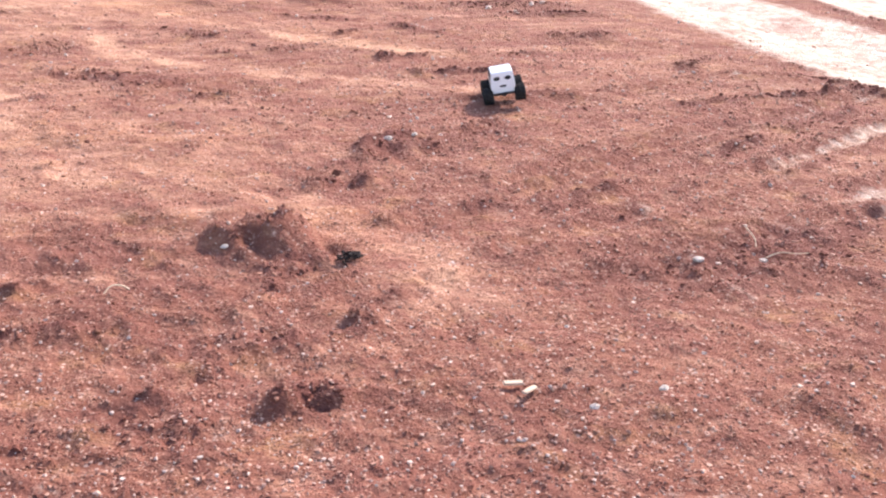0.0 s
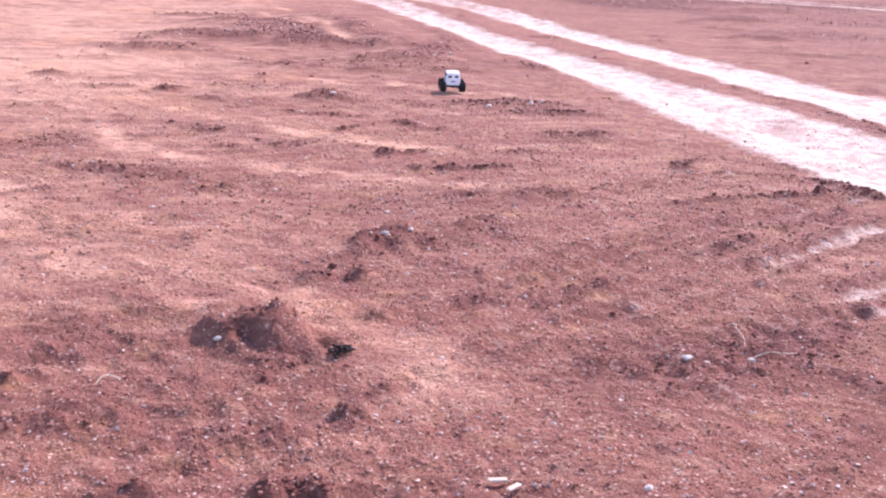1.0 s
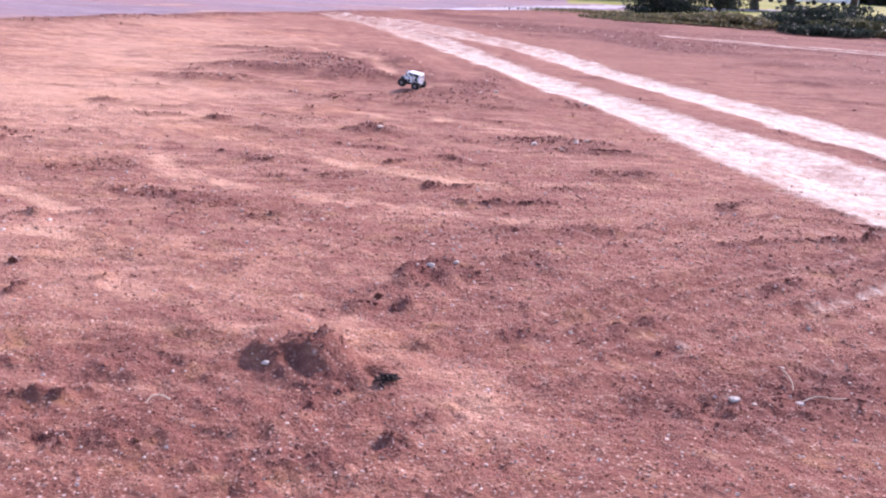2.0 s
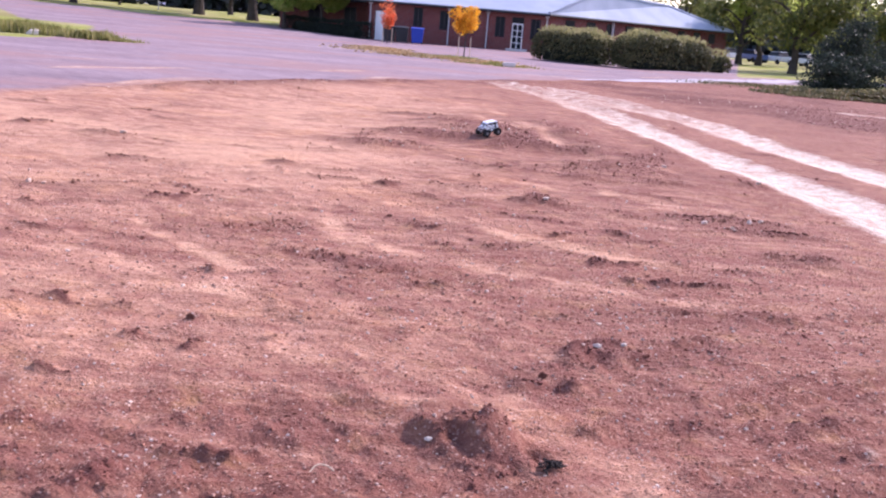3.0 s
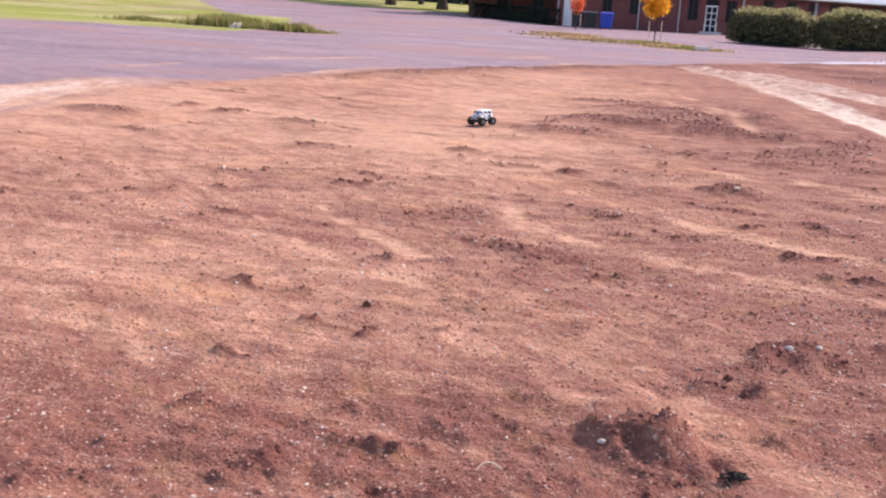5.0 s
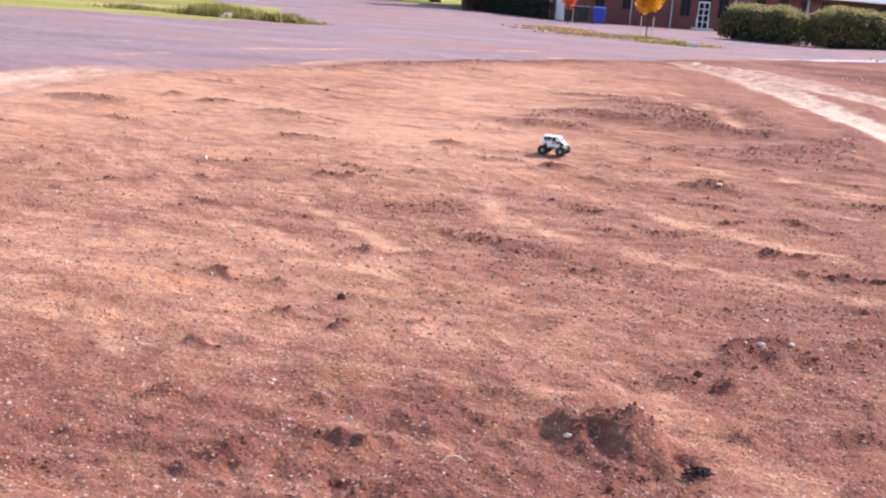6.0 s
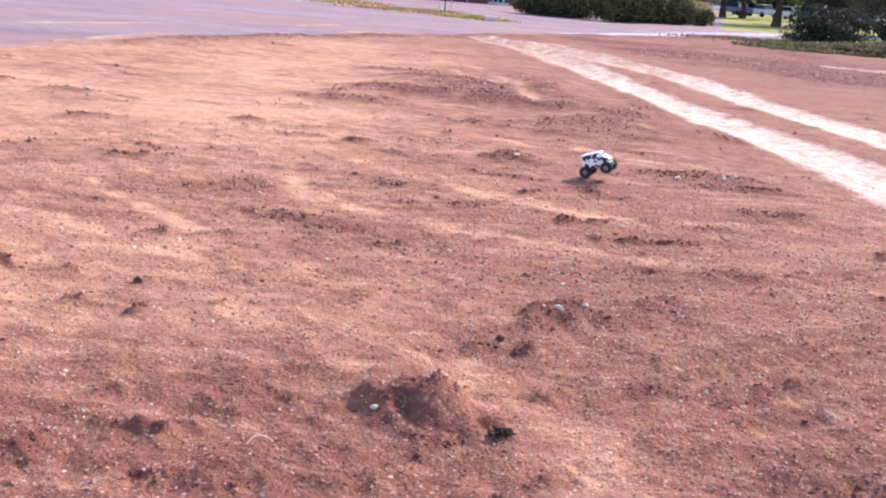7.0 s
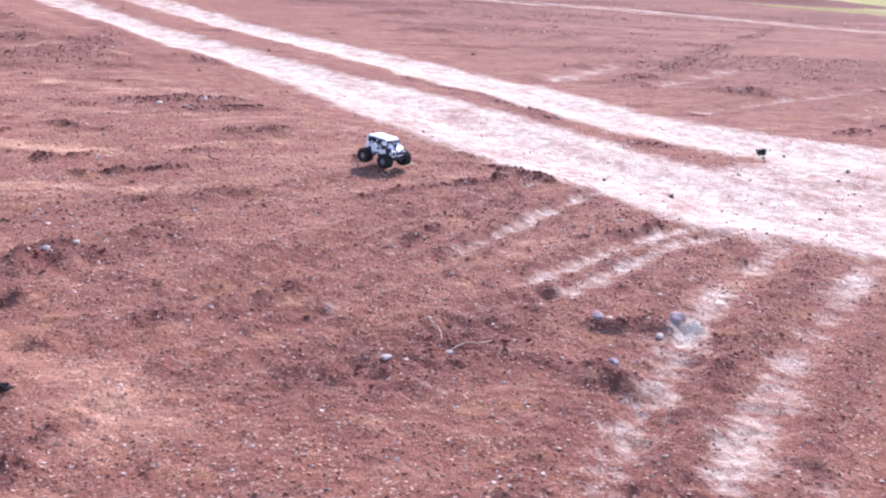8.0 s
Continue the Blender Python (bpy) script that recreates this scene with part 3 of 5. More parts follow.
def ground_at(x, y):
    """Height of the ground and the shares of its surfaces at arrays of places."""
    x, y = np.asarray(x, float), np.asarray(y, float)
    r = np.hypot(x, y)
    az = np.degrees(np.arctan2(x, y))
    wx = x + 0.09 * vnoise(x * 2.6, y * 2.6, 40) + 0.045 * vnoise(x * 8, y * 8, 42)
    wy = y + 0.07 * vnoise(x * 2.6, y * 2.6, 41) + 0.04 * vnoise(x * 8, y * 8, 43)
    crumb = np.clip(0.9 + 0.35 * fbm(x, y, 7.0, 3, 91, 0.65, reach=r), 0.4, 1.5)
    clod, heap = 0 * x, 0 * x
    for hx, hy, a, b, turn, h, loose in HEAPS:
        reach = 2.6 * max(a, b) + 0.2
        m = (np.abs(x - hx) < reach) & (np.abs(y - hy) < reach)
        if not m.any():
            continue
        c, s = math.cos(radians(turn)), math.sin(radians(turn))
        u, v = (wx[m] - hx) * c + (wy[m] - hy) * s, -(wx[m] - hx) * s + (wy[m] - hy) * c
        q = (u / a) ** 2 + (v / b) ** 2
        heap[m] += h * np.exp(-0.9 * q ** 1.25) * crumb[m] * (0.85 if hy < 6 else 0.55 if h < 1 else 1.0)
        clod[m] = np.maximum(clod[m], loose * np.exp(-0.55 * q ** 1.5))
    for pts, w, h, loose in BANDS:
        px, py = [q[0] for q in pts], [q[1] for q in pts]
        m = (x > min(px) - 3 * w - 0.1) & (x < max(px) + 3 * w + 0.1) & (y > min(py) - 3 * w - 0.1) & (y < max(py) + 3 * w + 0.1)
        if not m.any():
            continue
        d, _ = near_line(wx[m], wy[m], pts)
        ragged = np.clip(0.75 + 0.8 * fbm(x[m] / w, y[m] / w, 0.28, 3, 93), 0.05, 1.5)
        f = np.exp(-((d / w) ** 2)) * ragged
        heap[m] += 0.55 * h * f * crumb[m]
        clod[m] = np.maximum(clod[m], np.clip(1.25 * loose * f, 0, 1))
    patch = step(fbm(x, y, 0.9, 4, 60), 0.25, 0.9) * (0.30 + 0.15 * step(-y, -5.2, -3.6)) * np.clip(0.7 + 1.1 * fbm(x, y, 5.0, 3, 61), 0, 1)
    plough = step(x, 8, 11) * step(y, 8, 12) * np.clip(0.5 + 0.9 * fbm(x * 0.35, y * 1.3, 0.8, 3, 66), 0, 1)
    bank = np.exp(-(((x - 1.5 + 0.12 * (y - 15)) / 2.3) ** 2 + ((y - 15.6) / 4.2) ** 2) ** 2) * np.clip(0.42 + 0.95 * fbm(x, y * 0.6, 1.1, 4, 67), 0, 1)
    dark_side = step(x + 0.2 * (y - 26), 5.4, 6.8) * step(y, 18, 24) * step(46 - y, 0, 4) * np.clip(0.62 + 0.7 * fbm(x * 0.5, y, 0.6, 3, 68), 0, 1)
    clod = np.maximum(np.maximum(clod, patch), np.maximum(np.maximum(0.62 * plough, 0.95 * dark_side), 0.85 * bank))
    d_road, s_road = near_line(x, y, ROAD_EDGE)
    road = np.clip(0.5 + np.sign(s_road) * d_road / 1.6, 0, 1)
    berm = np.exp(-((np.sign(s_road) * d_road + 1.0) / 0.9) ** 2) * step(y, 15, 20) * step(-y, -48, -36)
    lump = np.clip(0.5 + 0.9 * fbm(x, y, 0.7, 3, 77), 0, 1)
    heap = heap + 0.10 * berm * lump + 0.06 * bank
    clod = np.maximum(clod, 0.95 * berm * lump)
    sand = 0 * x
    d, _ = near_line(x, y, STRIP_LOW)
    w = 0.42 + 0.34 * step(-y, -16, -7) + 0.30 * step(y, 18, 27) + 0.05 * vnoise(x * 2, y * 2, 5)
    sand = np.maximum(sand, np.clip(0.5 + (w - d) / 0.38, 0, 0.80))
    rut = -0.05 * np.exp(-(d / 0.4) ** 2)
    d, _ = near_line(x, y, STRIP_UP)
    w = 0.46 + 0.24 * step(-y, -16, -7) + 0.35 * step(y, 18, 27) + 0.05 * vnoise(x * 2, y * 2, 6)
    sand = np.maximum(sand, np.clip(0.5 + (w - d) / 0.38, 0, 0.80))
    rut = rut - 0.05 * np.exp(-(d / 0.4) ** 2)
    rut = rut * (1 - road)
    sand = np.maximum(sand, np.clip(0.35 + (1 - ((x - 6.9) / 2.0) ** 2 - ((y - 4.7) / 1.45) ** 2) * 1.1, 0, 0.66))
    sand = np.maximum(sand, np.clip(0.25 + (1 - ((x - 10.5) / 3.4) ** 2 - ((y - 4.6) / 1.3) ** 2) * 0.8, 0, 0.58))
    d, _ = near_line(x, y, THIRD)
    sand = np.maximum(sand, 0.62 * np.exp(-((d - 0.45) / 0.3) ** 2))
    sand = sand * (1 - 0.42 * step(y, 16, 28) * (x < 9))
    for pts, w, amount in RUTS:
        d, _ = near_line(x, y, pts)
        f = np.exp(-((d / w) ** 2) * 1.2)
        tread = 0.5 + 0.5 * np.sin((x * 0.8 + y) * 42)
        rut = rut - 0.016 * f - 0.006 * f * tread
        rut = rut + 0.008 * np.exp(-((d - 1.7 * w) / (0.6 * w)) ** 2)
        fade = 0.35 + 0.65 * step(x + 0.5 * (4.5 - y) * (y < 4.5), 2.2, 3.9)
        sand = np.maximum(sand, amount * f * fade * np.clip(0.95 + 0.4 * fbm(x, y, 3.1, 3, 94), 0.6, 1.2) * (0.78 + 0.22 * tread))
        clod = np.maximum(clod, 0.38 * np.exp(-((d - 1.7 * w) / (0.7 * w)) ** 2))
    clod = clod * (1 - 0.85 * np.clip(sand * 1.3 - 0.3, 0, 1)) * (1 - 0.8 * step(road, 0.5, 0.9))
    # sandy shoulder by the road
    shoulder = np.exp(-((d_road - 0.9) / 1.0) ** 2) * step(-y, -20, -13) * (s_road > 0)
    sand, road = np.maximum(sand, 0.62 * shoulder), road * (1 - 0.9 * shoulder)
    # leaf-strewn planted island
    d, _ = near_line(x, y, [(-4.4, 57), (-1.8, 51.4), (0.3, 49), (2.1, 46.2)])
    verge = np.exp(-((d / 0.95) ** 4))
    sand, road = np.maximum(sand, 0.58 * verge), road * (1 - 0.9 * verge)
    # curved tyre lines on the gravel, along the edge of the field
    line = np.clip(np.sin(d_road * 2.3 + 2.0 * vnoise(x * 0.12, y * 0.12, 71)), 0, 1) ** 3 * np.clip(0.5 + fbm(x, y, 0.25, 3, 72), 0, 1) * step(9 - d_road, 0, 4) * (s_road > 0)
    sand, road = np.maximum(sand, 0.55 * line), road * (1 - 0.62 * line)
    # lawns
    lawn = step(-14.6 - x - 0.25 * (y - 39) + 0.7 * vnoise(x * 0.8, y * 0.8, 73), 0, 1.6) * step(y - 35.6 - 0.21 * (x + 19), 0, 0.8) * step(60 + 1.7 * np.maximum(0, -x - 24) - y, 0, 6)
    lawn = np.maximum(lawn, step(y - 84 - 0.22 * (-14 - x), 0, 3) * (x < -8))
    d_path, _ = near_line(x, y, [(5.0, 38.6), (6.2, 40.0), (12.0, 48.1), (18.0, 56.3), (23.5, 62.5), (40, 76)])
    path = np.clip(0.5 + (0.75 - d_path) / 0.3, 0, 1) * (1 - step(lawn, 0.4, 0.6))
    far_right = step(az, 15.2, 16) * (s_road > 0)
    lawn = np.maximum(lawn, far_right * step(d_path, 1.2, 2.5) * (y > 50)) * (1 - path)
    lawn = np.maximum(lawn, step(az, 24, 28) * step(r, 50, 56) * (1 - path))
    lawn = np.maximum(lawn, 0.55 * step(az, 15, 18) * step(r, 44, 48) * (s_road < 0))
    lawn = np.maximum(lawn, np.where((r > 135), 0.9, 0))
    bare = step(x, 24, 26) * step(50 - x, 0, 2) * step(y, 33, 35) * step(43.5 - y, 0, 1)
    lawn = lawn * (1 - bare)
    clod = np.maximum(clod, 1.2 * bare)
    # relief
    rise = step(r, 52, 118) * (0.7 + 0.95 * np.clip((-az - 16) / 20, 0, 1)) * step(-az, 4, 12)
    calm = 1 - 0.88 * np.maximum(step(road, 0.4, 0.8), step(sand, 0.5, 0.9))
    z = 0.035 * fbm(x, y, 0.22, 3, 1) * step(r, 3, 9) + rise
    z = z + calm * 0.012 * fbm(x * 0.6, y * 1.5, 1.0, 4, 9, reach=r)
    z = z + calm * (0.005 + 0.018 * clod) * fbm(x, y, 11.0, 4, 21, 0.72, reach=r * 0.8)
    z = z + calm * (0.008 + 0.018 * clod) * np.abs(fbm(x * 0.8, y, 4.0, 4, 51, 0.66, reach=r * 0.8))
    ridged = 1 - np.abs(fbm(x * 0.5, y * 1.8, 1.6, 3, 33, reach=r))
    z = z + calm * 0.008 * ridged ** 4 * (1 - step(road, 0.4, 0.8))
    tan = 0.10 + 0.40 * step(-x, -1.6, 0.3) * step(y, 3, 4.5) + 0.35 * step(-x, -0.2, 1.5) * 0.3 + 0.20 * step(y, 6, 13) * step(3.5 - x, 0, 2) + 0.2 * step(-x, -0.5, 2.5) * step(y, 4, 6)
    tan = tan + 0.25 * step(y, 5.5, 7.5) * step(4.5 - x, 0, 1) * step(14 - y, 0, 3)
    tan = 0.5 * tan + 0.28 * step(y, 7.5, 12) * step(27 - y, 0, 4) * step(4.2 - x, 0, 1.5) * np.clip(0.75 + 0.6 * fbm(x * 0.5, y, 0.8, 3, 69), 0.2, 1.3)
    tan = tan + 0.28 * step(y, 3.9, 4.5) * step(6.6 - y, 0, 0.9) * step(0.7 - x, 0, 0.7)
    for pts, w in LANES:
        d, _ = near_line(x, y, pts)
        f = np.exp(-((d / (1.45 * w)) ** 2)) * np.clip(0.85 + 0.5 * fbm(x, y, 2.2, 3, 95), 0.3, 1.2)
        tan = np.maximum(tan, (0.65 if pts[0][1] < 5 else 0.82) * f)
        clod, z = clod * (1 - 0.8 * f), z - 0.008 * f
    tan = tan * (1 - 0.9 * step(x, 7, 10) * step(y, 8, 11))
    return z + heap + rut - 0.02, dict(tan=tan, clod=clod, sand=sand, road=road, lawn=lawn, path=path, heap_dark=bare * step(heap, 0.1, 0.35))


def build_ground():
    az = np.radians(np.concatenate([np.arange(-178, -46, 3.0), np.arange(-45, 62, 0.2), np.arange(63, 181, 3.0)]))
    rad = np.concatenate([[0.3, 0.6, 0.9, 1.1], 1.3 * 1.0048 ** np.arange(0, 760), 49.5 * 1.035 ** np.arange(0, 124)])
    n, m = len(rad), len(az)
    x, y = np.outer(rad, np.sin(az)).ravel(), np.outer(rad, np.cos(az)).ravel()
    z, masks = ground_at(x, y)
    i, j = np.meshgrid(np.arange(n - 1), np.arange(m), indexing="ij")
    k = (j + 1) % m
    quads = np.stack([i * m + j, (i + 1) * m + j, (i + 1) * m + k, i * m + k], -1).reshape(-1, 4)[:, ::-1]
    me = bpy.data.meshes.new("ground")
    me.vertices.add(n * m + 1)
    me.vertices.foreach_set("co", np.append(np.stack([x, y, z], 1).ravel(), [0, 0, z[:m].mean()]))
    tris = np.stack([np.full(m, n * m), (np.arange(m) + 1) % m, np.arange(m)], 1)
    me.loops.add(quads.size + tris.size)
    me.loops.foreach_set("vertex_index", np.concatenate([quads.ravel(), tris.ravel()]).astype(np.int32))
    me.polygons.add(len(quads) + m)
    starts = np.concatenate([np.arange(len(quads)) * 4, quads.size + np.arange(m) * 3])
    me.polygons.foreach_set("loop_start", starts.astype(np.int32))
    me.polygons.foreach_set("use_smooth", np.ones(len(starts), bool))
    for name, v in masks.items():
        a = me.attributes.new(name, "FLOAT", "POINT")
        a.data.foreach_set("value", np.append(v, v[0]).astype(np.float32))
    me.update(calc_edges=True)
    me.validate()
    me.materials.append(M_GROUND)
    return tagged(new("ground", me), "bare red earth with clods, pale wheel tracks and grey gravel", "ground", kind="structure")


def floor_z(x, y):
    return float(ground_at(np.array([x]), np.array([y]))[0][0])


ground = build_ground()

# ---- helpers for things ----


def bm_mesh(name, bm, material, smooth=False):
    me = bpy.data.meshes.new(name)
    bm.to_mesh(me)
    bm.free()
    if smooth:
        me.polygons.foreach_set("use_smooth", [True] * len(me.polygons))
    me.materials.append(material)
    return me


def part(name, bm, material, parent, label="", smooth=False):
    ob = new(name, bm_mesh(name, bm, material, smooth))
    ob.parent = parent
    return tagged(ob, label) if label else ob


def thing(name, label, category, m=None, group="", kind=""):
    ob = new(name)
    ob.empty_display_size = 0.1
    if m is not None:
        ob.matrix_basis = m
    return tagged(ob, label, category, group, kind)


def box(bm, size, at=(0, 0, 0), turn=(0, 0, 0), bevel=0.0, seg=1):
    got = bmesh.ops.create_cube(bm, size=1.0, matrix=pose(*at, *turn) @ Matrix.Diagonal((*size, 1)))
    if bevel:
        vs = got["verts"]
        es = list({e for v in vs for e in v.link_edges})
        bmesh.ops.bevel(bm, geom=vs + es, offset=bevel, segments=seg, affect="EDGES", clamp_overlap=True)
    return bm


def tube(bm, a, b, r1, r2, sides=8, caps=True):
    a, b = Vector(a), Vector(b)
    d = b - a
    m = Matrix.Translation((a + b) / 2) @ d.to_track_quat("Z", "Y").to_matrix().to_4x4()
    bmesh.ops.create_cone(bm, cap_ends=caps, segments=sides, radius1=r1, radius2=r2, depth=d.length, matrix=m)
    return bm


def soup(name, verts, faces, material):
    me = bpy.data.meshes.new(name)
    me.from_pydata(verts.tolist(), [], faces.tolist())
    me.materials.append(material)
    return me


def leaf_quads(rng, centres, size, spread=0.5, tilt=1.0):
    """Small folded leaves at the given centres: four corners each."""
    n = len(centres)
    u = rng.normal(size=(n, 3))
    u[:, 2] *= tilt
    u /= np.linalg.norm(u, axis=1)[:, None]
    w = np.cross(u, rng.normal(size=(n, 3)))
    w /= np.linalg.norm(w, axis=1)[:, None] + 1e-9
    s = size * (0.6 + 0.8 * rng.random(n))[:, None]
    c = centres
    v = np.stack([c - u * s, c + w * s * spread, c + u * s, c - w * s * spread], 1).reshape(-1, 3)
    return v, np.arange(4 * n).reshape(n, 4)


def ball_points(rng, n, centre, radii, hollow=0.55):
    p = rng.normal(size=(n, 3))
    p /= np.linalg.norm(p, axis=1)[:, None]
    p *= (hollow + (1 - hollow) * rng.random(n) ** 0.6)[:, None]
    return np.asarray(centre) + p * np.asarray(radii)


def stone_mesh(name, size, seed, material, flat=0.6, rough=0.0):
    bm = bmesh.new()
    bmesh.ops.create_icosphere(bm, subdivisions=4 if rough else 2, radius=1.0)
    rng = random.Random(seed)
    off = Vector((rng.random() * 9, rng.random() * 9, rng.random() * 9))
    for v in bm.verts:
        k = 1 + 0.35 * noise.noise(v.co * 1.3 + off) + 0.12 * noise.noise(v.co * 3.5 + off) + rough * (noise.noise(v.co * 5 + off) + 0.7 * noise.noise(v.co * 11 + off))
        v.co = Vector((v.co.x * size * k, v.co.y * size * 0.75 * k, max(-0.4, v.co.z) * size * flat * k))
    return bm_mesh(name, bm, material)


# ---- the toy truck ----


def wheel_meshes():
    """Tyre with chunky lugs and a dished rim, axle along x."""
    bm = bmesh.new()
    prof = [(0.030, 0.036), (0.060, 0.039), (0.0655, 0.032), (0.0675, 0.0), (0.0655, -0.032), (0.060, -0.039), (0.030, -0.036)]
    n = 24
    rings = [[bm.verts.new((x, r * math.cos(2 * math.pi * i / n), r * math.sin(2 * math.pi * i / n))) for r, x in prof] for i in range(n)]
    for i in range(n):
        a, b = rings[i], rings[(i + 1) % n]
        for j in range(len(prof) - 1):
            bm.faces.new((a[j], a[j + 1], b[j + 1], b[j]))
        bm.faces.new((a[-1], a[0], b[0], b[-1]))
    for i in range(18):
        t = 2 * math.pi * i / 18
        for sx in (-1, 1):
            tt = t + (0.17 if sx > 0 else 0)
            box(bm, (0.033, 0.011, 0.012), (sx * 0.018, 0.0680 * math.cos(tt), 0.0680 * math.sin(tt)), (math.degrees(tt) - 90, 0, sx * 12))
    bmesh.ops.recalc_face_normals(bm, faces=bm.faces)
    tyre = bm_mesh("tyre", bm, M_RUBBER)
    bm = bmesh.new()
    for sx in (-1, 1):
        tube(bm, (sx * 0.006, 0, 0), (sx * 0.031, 0, 0), 0.018, 0.0305, 20)
        tube(bm, (sx * 0.02, 0, 0), (sx * 0.036, 0, 0), 0.010, 0.008, 10)
        for i in range(6):
            t = i * math.pi / 3
            box(bm, (0.006, 0.030, 0.009), (sx * 0.029, 0.021 * math.cos(t), 0.021 * math.sin(t)), (math.degrees(t), 0, 0))
    rim = bm_mesh("rim", bm, M_RIM)
    return tyre, rim


def toy_truck():
    """A radio-controlled monster truck; it faces +y and stands on z = 0."""
    car = thing("toy_truck", "white toy monster truck with black cow spots and big tyres", "toy truck")
    # shell: side profile y, z with the half width at each height
    side = [(-0.160, 0.098), (-0.164, 0.172), (-0.162, 0.212), (-0.158, 0.272), (-0.148, 0.284), (0.060, 0.282), (0.078, 0.272),
            (0.118, 0.205), (0.160, 0.184), (0.176, 0.166), (0.176, 0.112)]
    bm = bmesh.new()
    cols = []
    for sx in (-1, -0.93, 0.93, 1):
        ring = []
        for y, z in side:
            half = 0.090 - 0.13 * max(0.0, z - 0.205)
            inset = 0.0 if abs(sx) < 1 else 0.008
            ring.append(bm.verts.new((sx * half, y * (1 - inset), z - (0.008 if abs(sx) == 1 and z > 0.18 else 0))))
        cols.append(ring)
    for a, b in zip(cols, cols[1:]):
        for j in range(len(side) - 1):
            bm.faces.new((a[j], b[j], b[j + 1], a[j + 1]))
        bm.faces.new((a[-1], b[-1], b[0], a[0]))
    for ring in (cols[0], cols[-1]):
        bm.faces.new(ring)
    bmesh.ops.recalc_face_normals(bm, faces=bm.faces)
    body = part("body", bm, M_COW, car)
    bm = bmesh.new()
    box(bm, (0.138, 0.004, 0.068), (0, 0.0995, 0.2390), (-30.8, 0, 0), 0.0015)
    part("windscreen", bm, M_SMOKE, body, "smoke-tinted windscreen")
    for sx in (-1, 1):
        for y0, w in ((-0.118, 0.046), (-0.058, 0.048), (0.006, 0.052)):
            bm = bmesh.new()
            box(bm, (0.003, w, 0.042), (sx * 0.0858, y0, 0.245), (0, -sx * 7.4, 0), 0.001)
            part("window", bm, M_DECAL, body, "black painted side window")
    for sx in (-1, 1):
        bm = bmesh.new()
        bmesh.ops.create_cone(bm, cap_ends=True, segments=18, radius1=0.023, radius2=0.023, depth=0.004,
                              matrix=pose(sx * 0.041, -0.1605, 0.228, 87, 0, 0) @ Matrix.Diagonal((1.05, 0.78, 1, 1)))
        part("tail_patch", bm, M_DECAL, body, "round black patch on the tail")
        bm = bmesh.new()
        bmesh.ops.create_cone(bm, cap_ends=True, segments=14, radius1=0.014, radius2=0.014, depth=0.006, matrix=pose(sx * 0.058, 0.174, 0.146, 90, 0, 0))
        part("headlight", bm, M_SMOKE, body, "small round grey headlight")
    bm = bmesh.new()
    box(bm, (0.046, 0.005, 0.018), (0, -0.1640, 0.158), (0, 0, 0), 0.002)
    part("tail_plate", bm, M_DECAL, body, "small blank black plate")
    bm = bmesh.new()
    box(bm, (0.074, 0.006, 0.024), (0, 0.175, 0.144), (0, 0, 0), 0.002)
    part("grille", bm, M_DECAL, body, "black grille")
    bm = bmesh.new()
    # block wider than the chassis, its black also standing in for shadow between wheels
    box(bm, (0.130, 0.300, 0.040), (0, 0.0, 0.112), (0, 0, 0), 0.008)
    box(bm, (0.050, 0.090, 0.030), (0, -0.03, 0.118), (0, 0, 0), 0.004)
    for y in (-0.13, 0.13):
        for sx in (-1, 1):
            tube(bm, (sx * 0.03, y * 0.75, 0.095), (sx * 0.078, y, 0.078), 0.006, 0.006, 6)
    part("chassis", bm, M_BLACK, car, "black plastic chassis")
    for y, nm in ((0.186, "front_bumper"), (-0.174, "rear_bumper")):
        bm = bmesh.new()
        box(bm, (0.150, 0.014, 0.022), (0, y, 0.092), (0, 0, 0), 0.004)
        box(bm, (0.046, 0.05, 0.012), (0, y * 0.88, 0.090), (0, 0, 0), 0.002)
        part(nm, bm, M_BLACK, car)
    tyre, rim = wheel_meshes()
    wheels = []
    for y in (0.128, -0.128):
        bm = bmesh.new()
        tube(bm, (-0.115, y, 0.078), (0.115, y, 0.078), 0.010, 0.010, 8)
        bmesh.ops.create_uvsphere(bm, u_segments=10, v_segments=8, radius=0.024, matrix=pose(0, y, 0.078))
        part("axle", bm, M_BLACK, car)
        for sx in (-1, 1):
            bm = bmesh.new()
            tube(bm, (sx * 0.072, y * 0.96, 0.084), (sx * 0.046, y * 0.80, 0.140), 0.009, 0.009, 10)
            tube(bm, (sx * 0.074, y * 0.97, 0.080), (sx * 0.044, y * 0.79, 0.146), 0.004, 0.004, 6)
            part("shock_absorber", bm, M_STEEL, car)
            w = new("wheel")
            w.parent = car
            w.empty_display_size = 0.02
            t = new("tyre", tyre)
            t.parent = w
            q = new("rim", rim)
            q.parent = w
            w.location = (sx * 0.118, y, 0.0735)
            w.scale = (1.0, 1.0, 1.0)
            wheels.append(w)
    bm = bmesh.new()
    tube(bm, (0.06, -0.10, 0.27), (0.066, -0.125, 0.36), 0.0012, 0.0008, 5)
    part("aerial", bm, M_BLACK, car, "thin black aerial wire")
    car.scale = (0.86, 0.77, 0.72)
    return car, wheels


truck, truck_wheels = toy_truck()

# ---- single stones, chips and scraps on the earth ----


def put_stone(name, x, y, size, seed, material, label, flat=0.6, turn=0, group="", rough=0.0):
    ob = new(name, stone_mesh(name, size, seed, material, flat, rough))
    ob.matrix_basis = pose(x, y, floor_z(x, y) + size * flat * 0.15, 0, 0, turn)
    return tagged(ob, label, "stone", group)


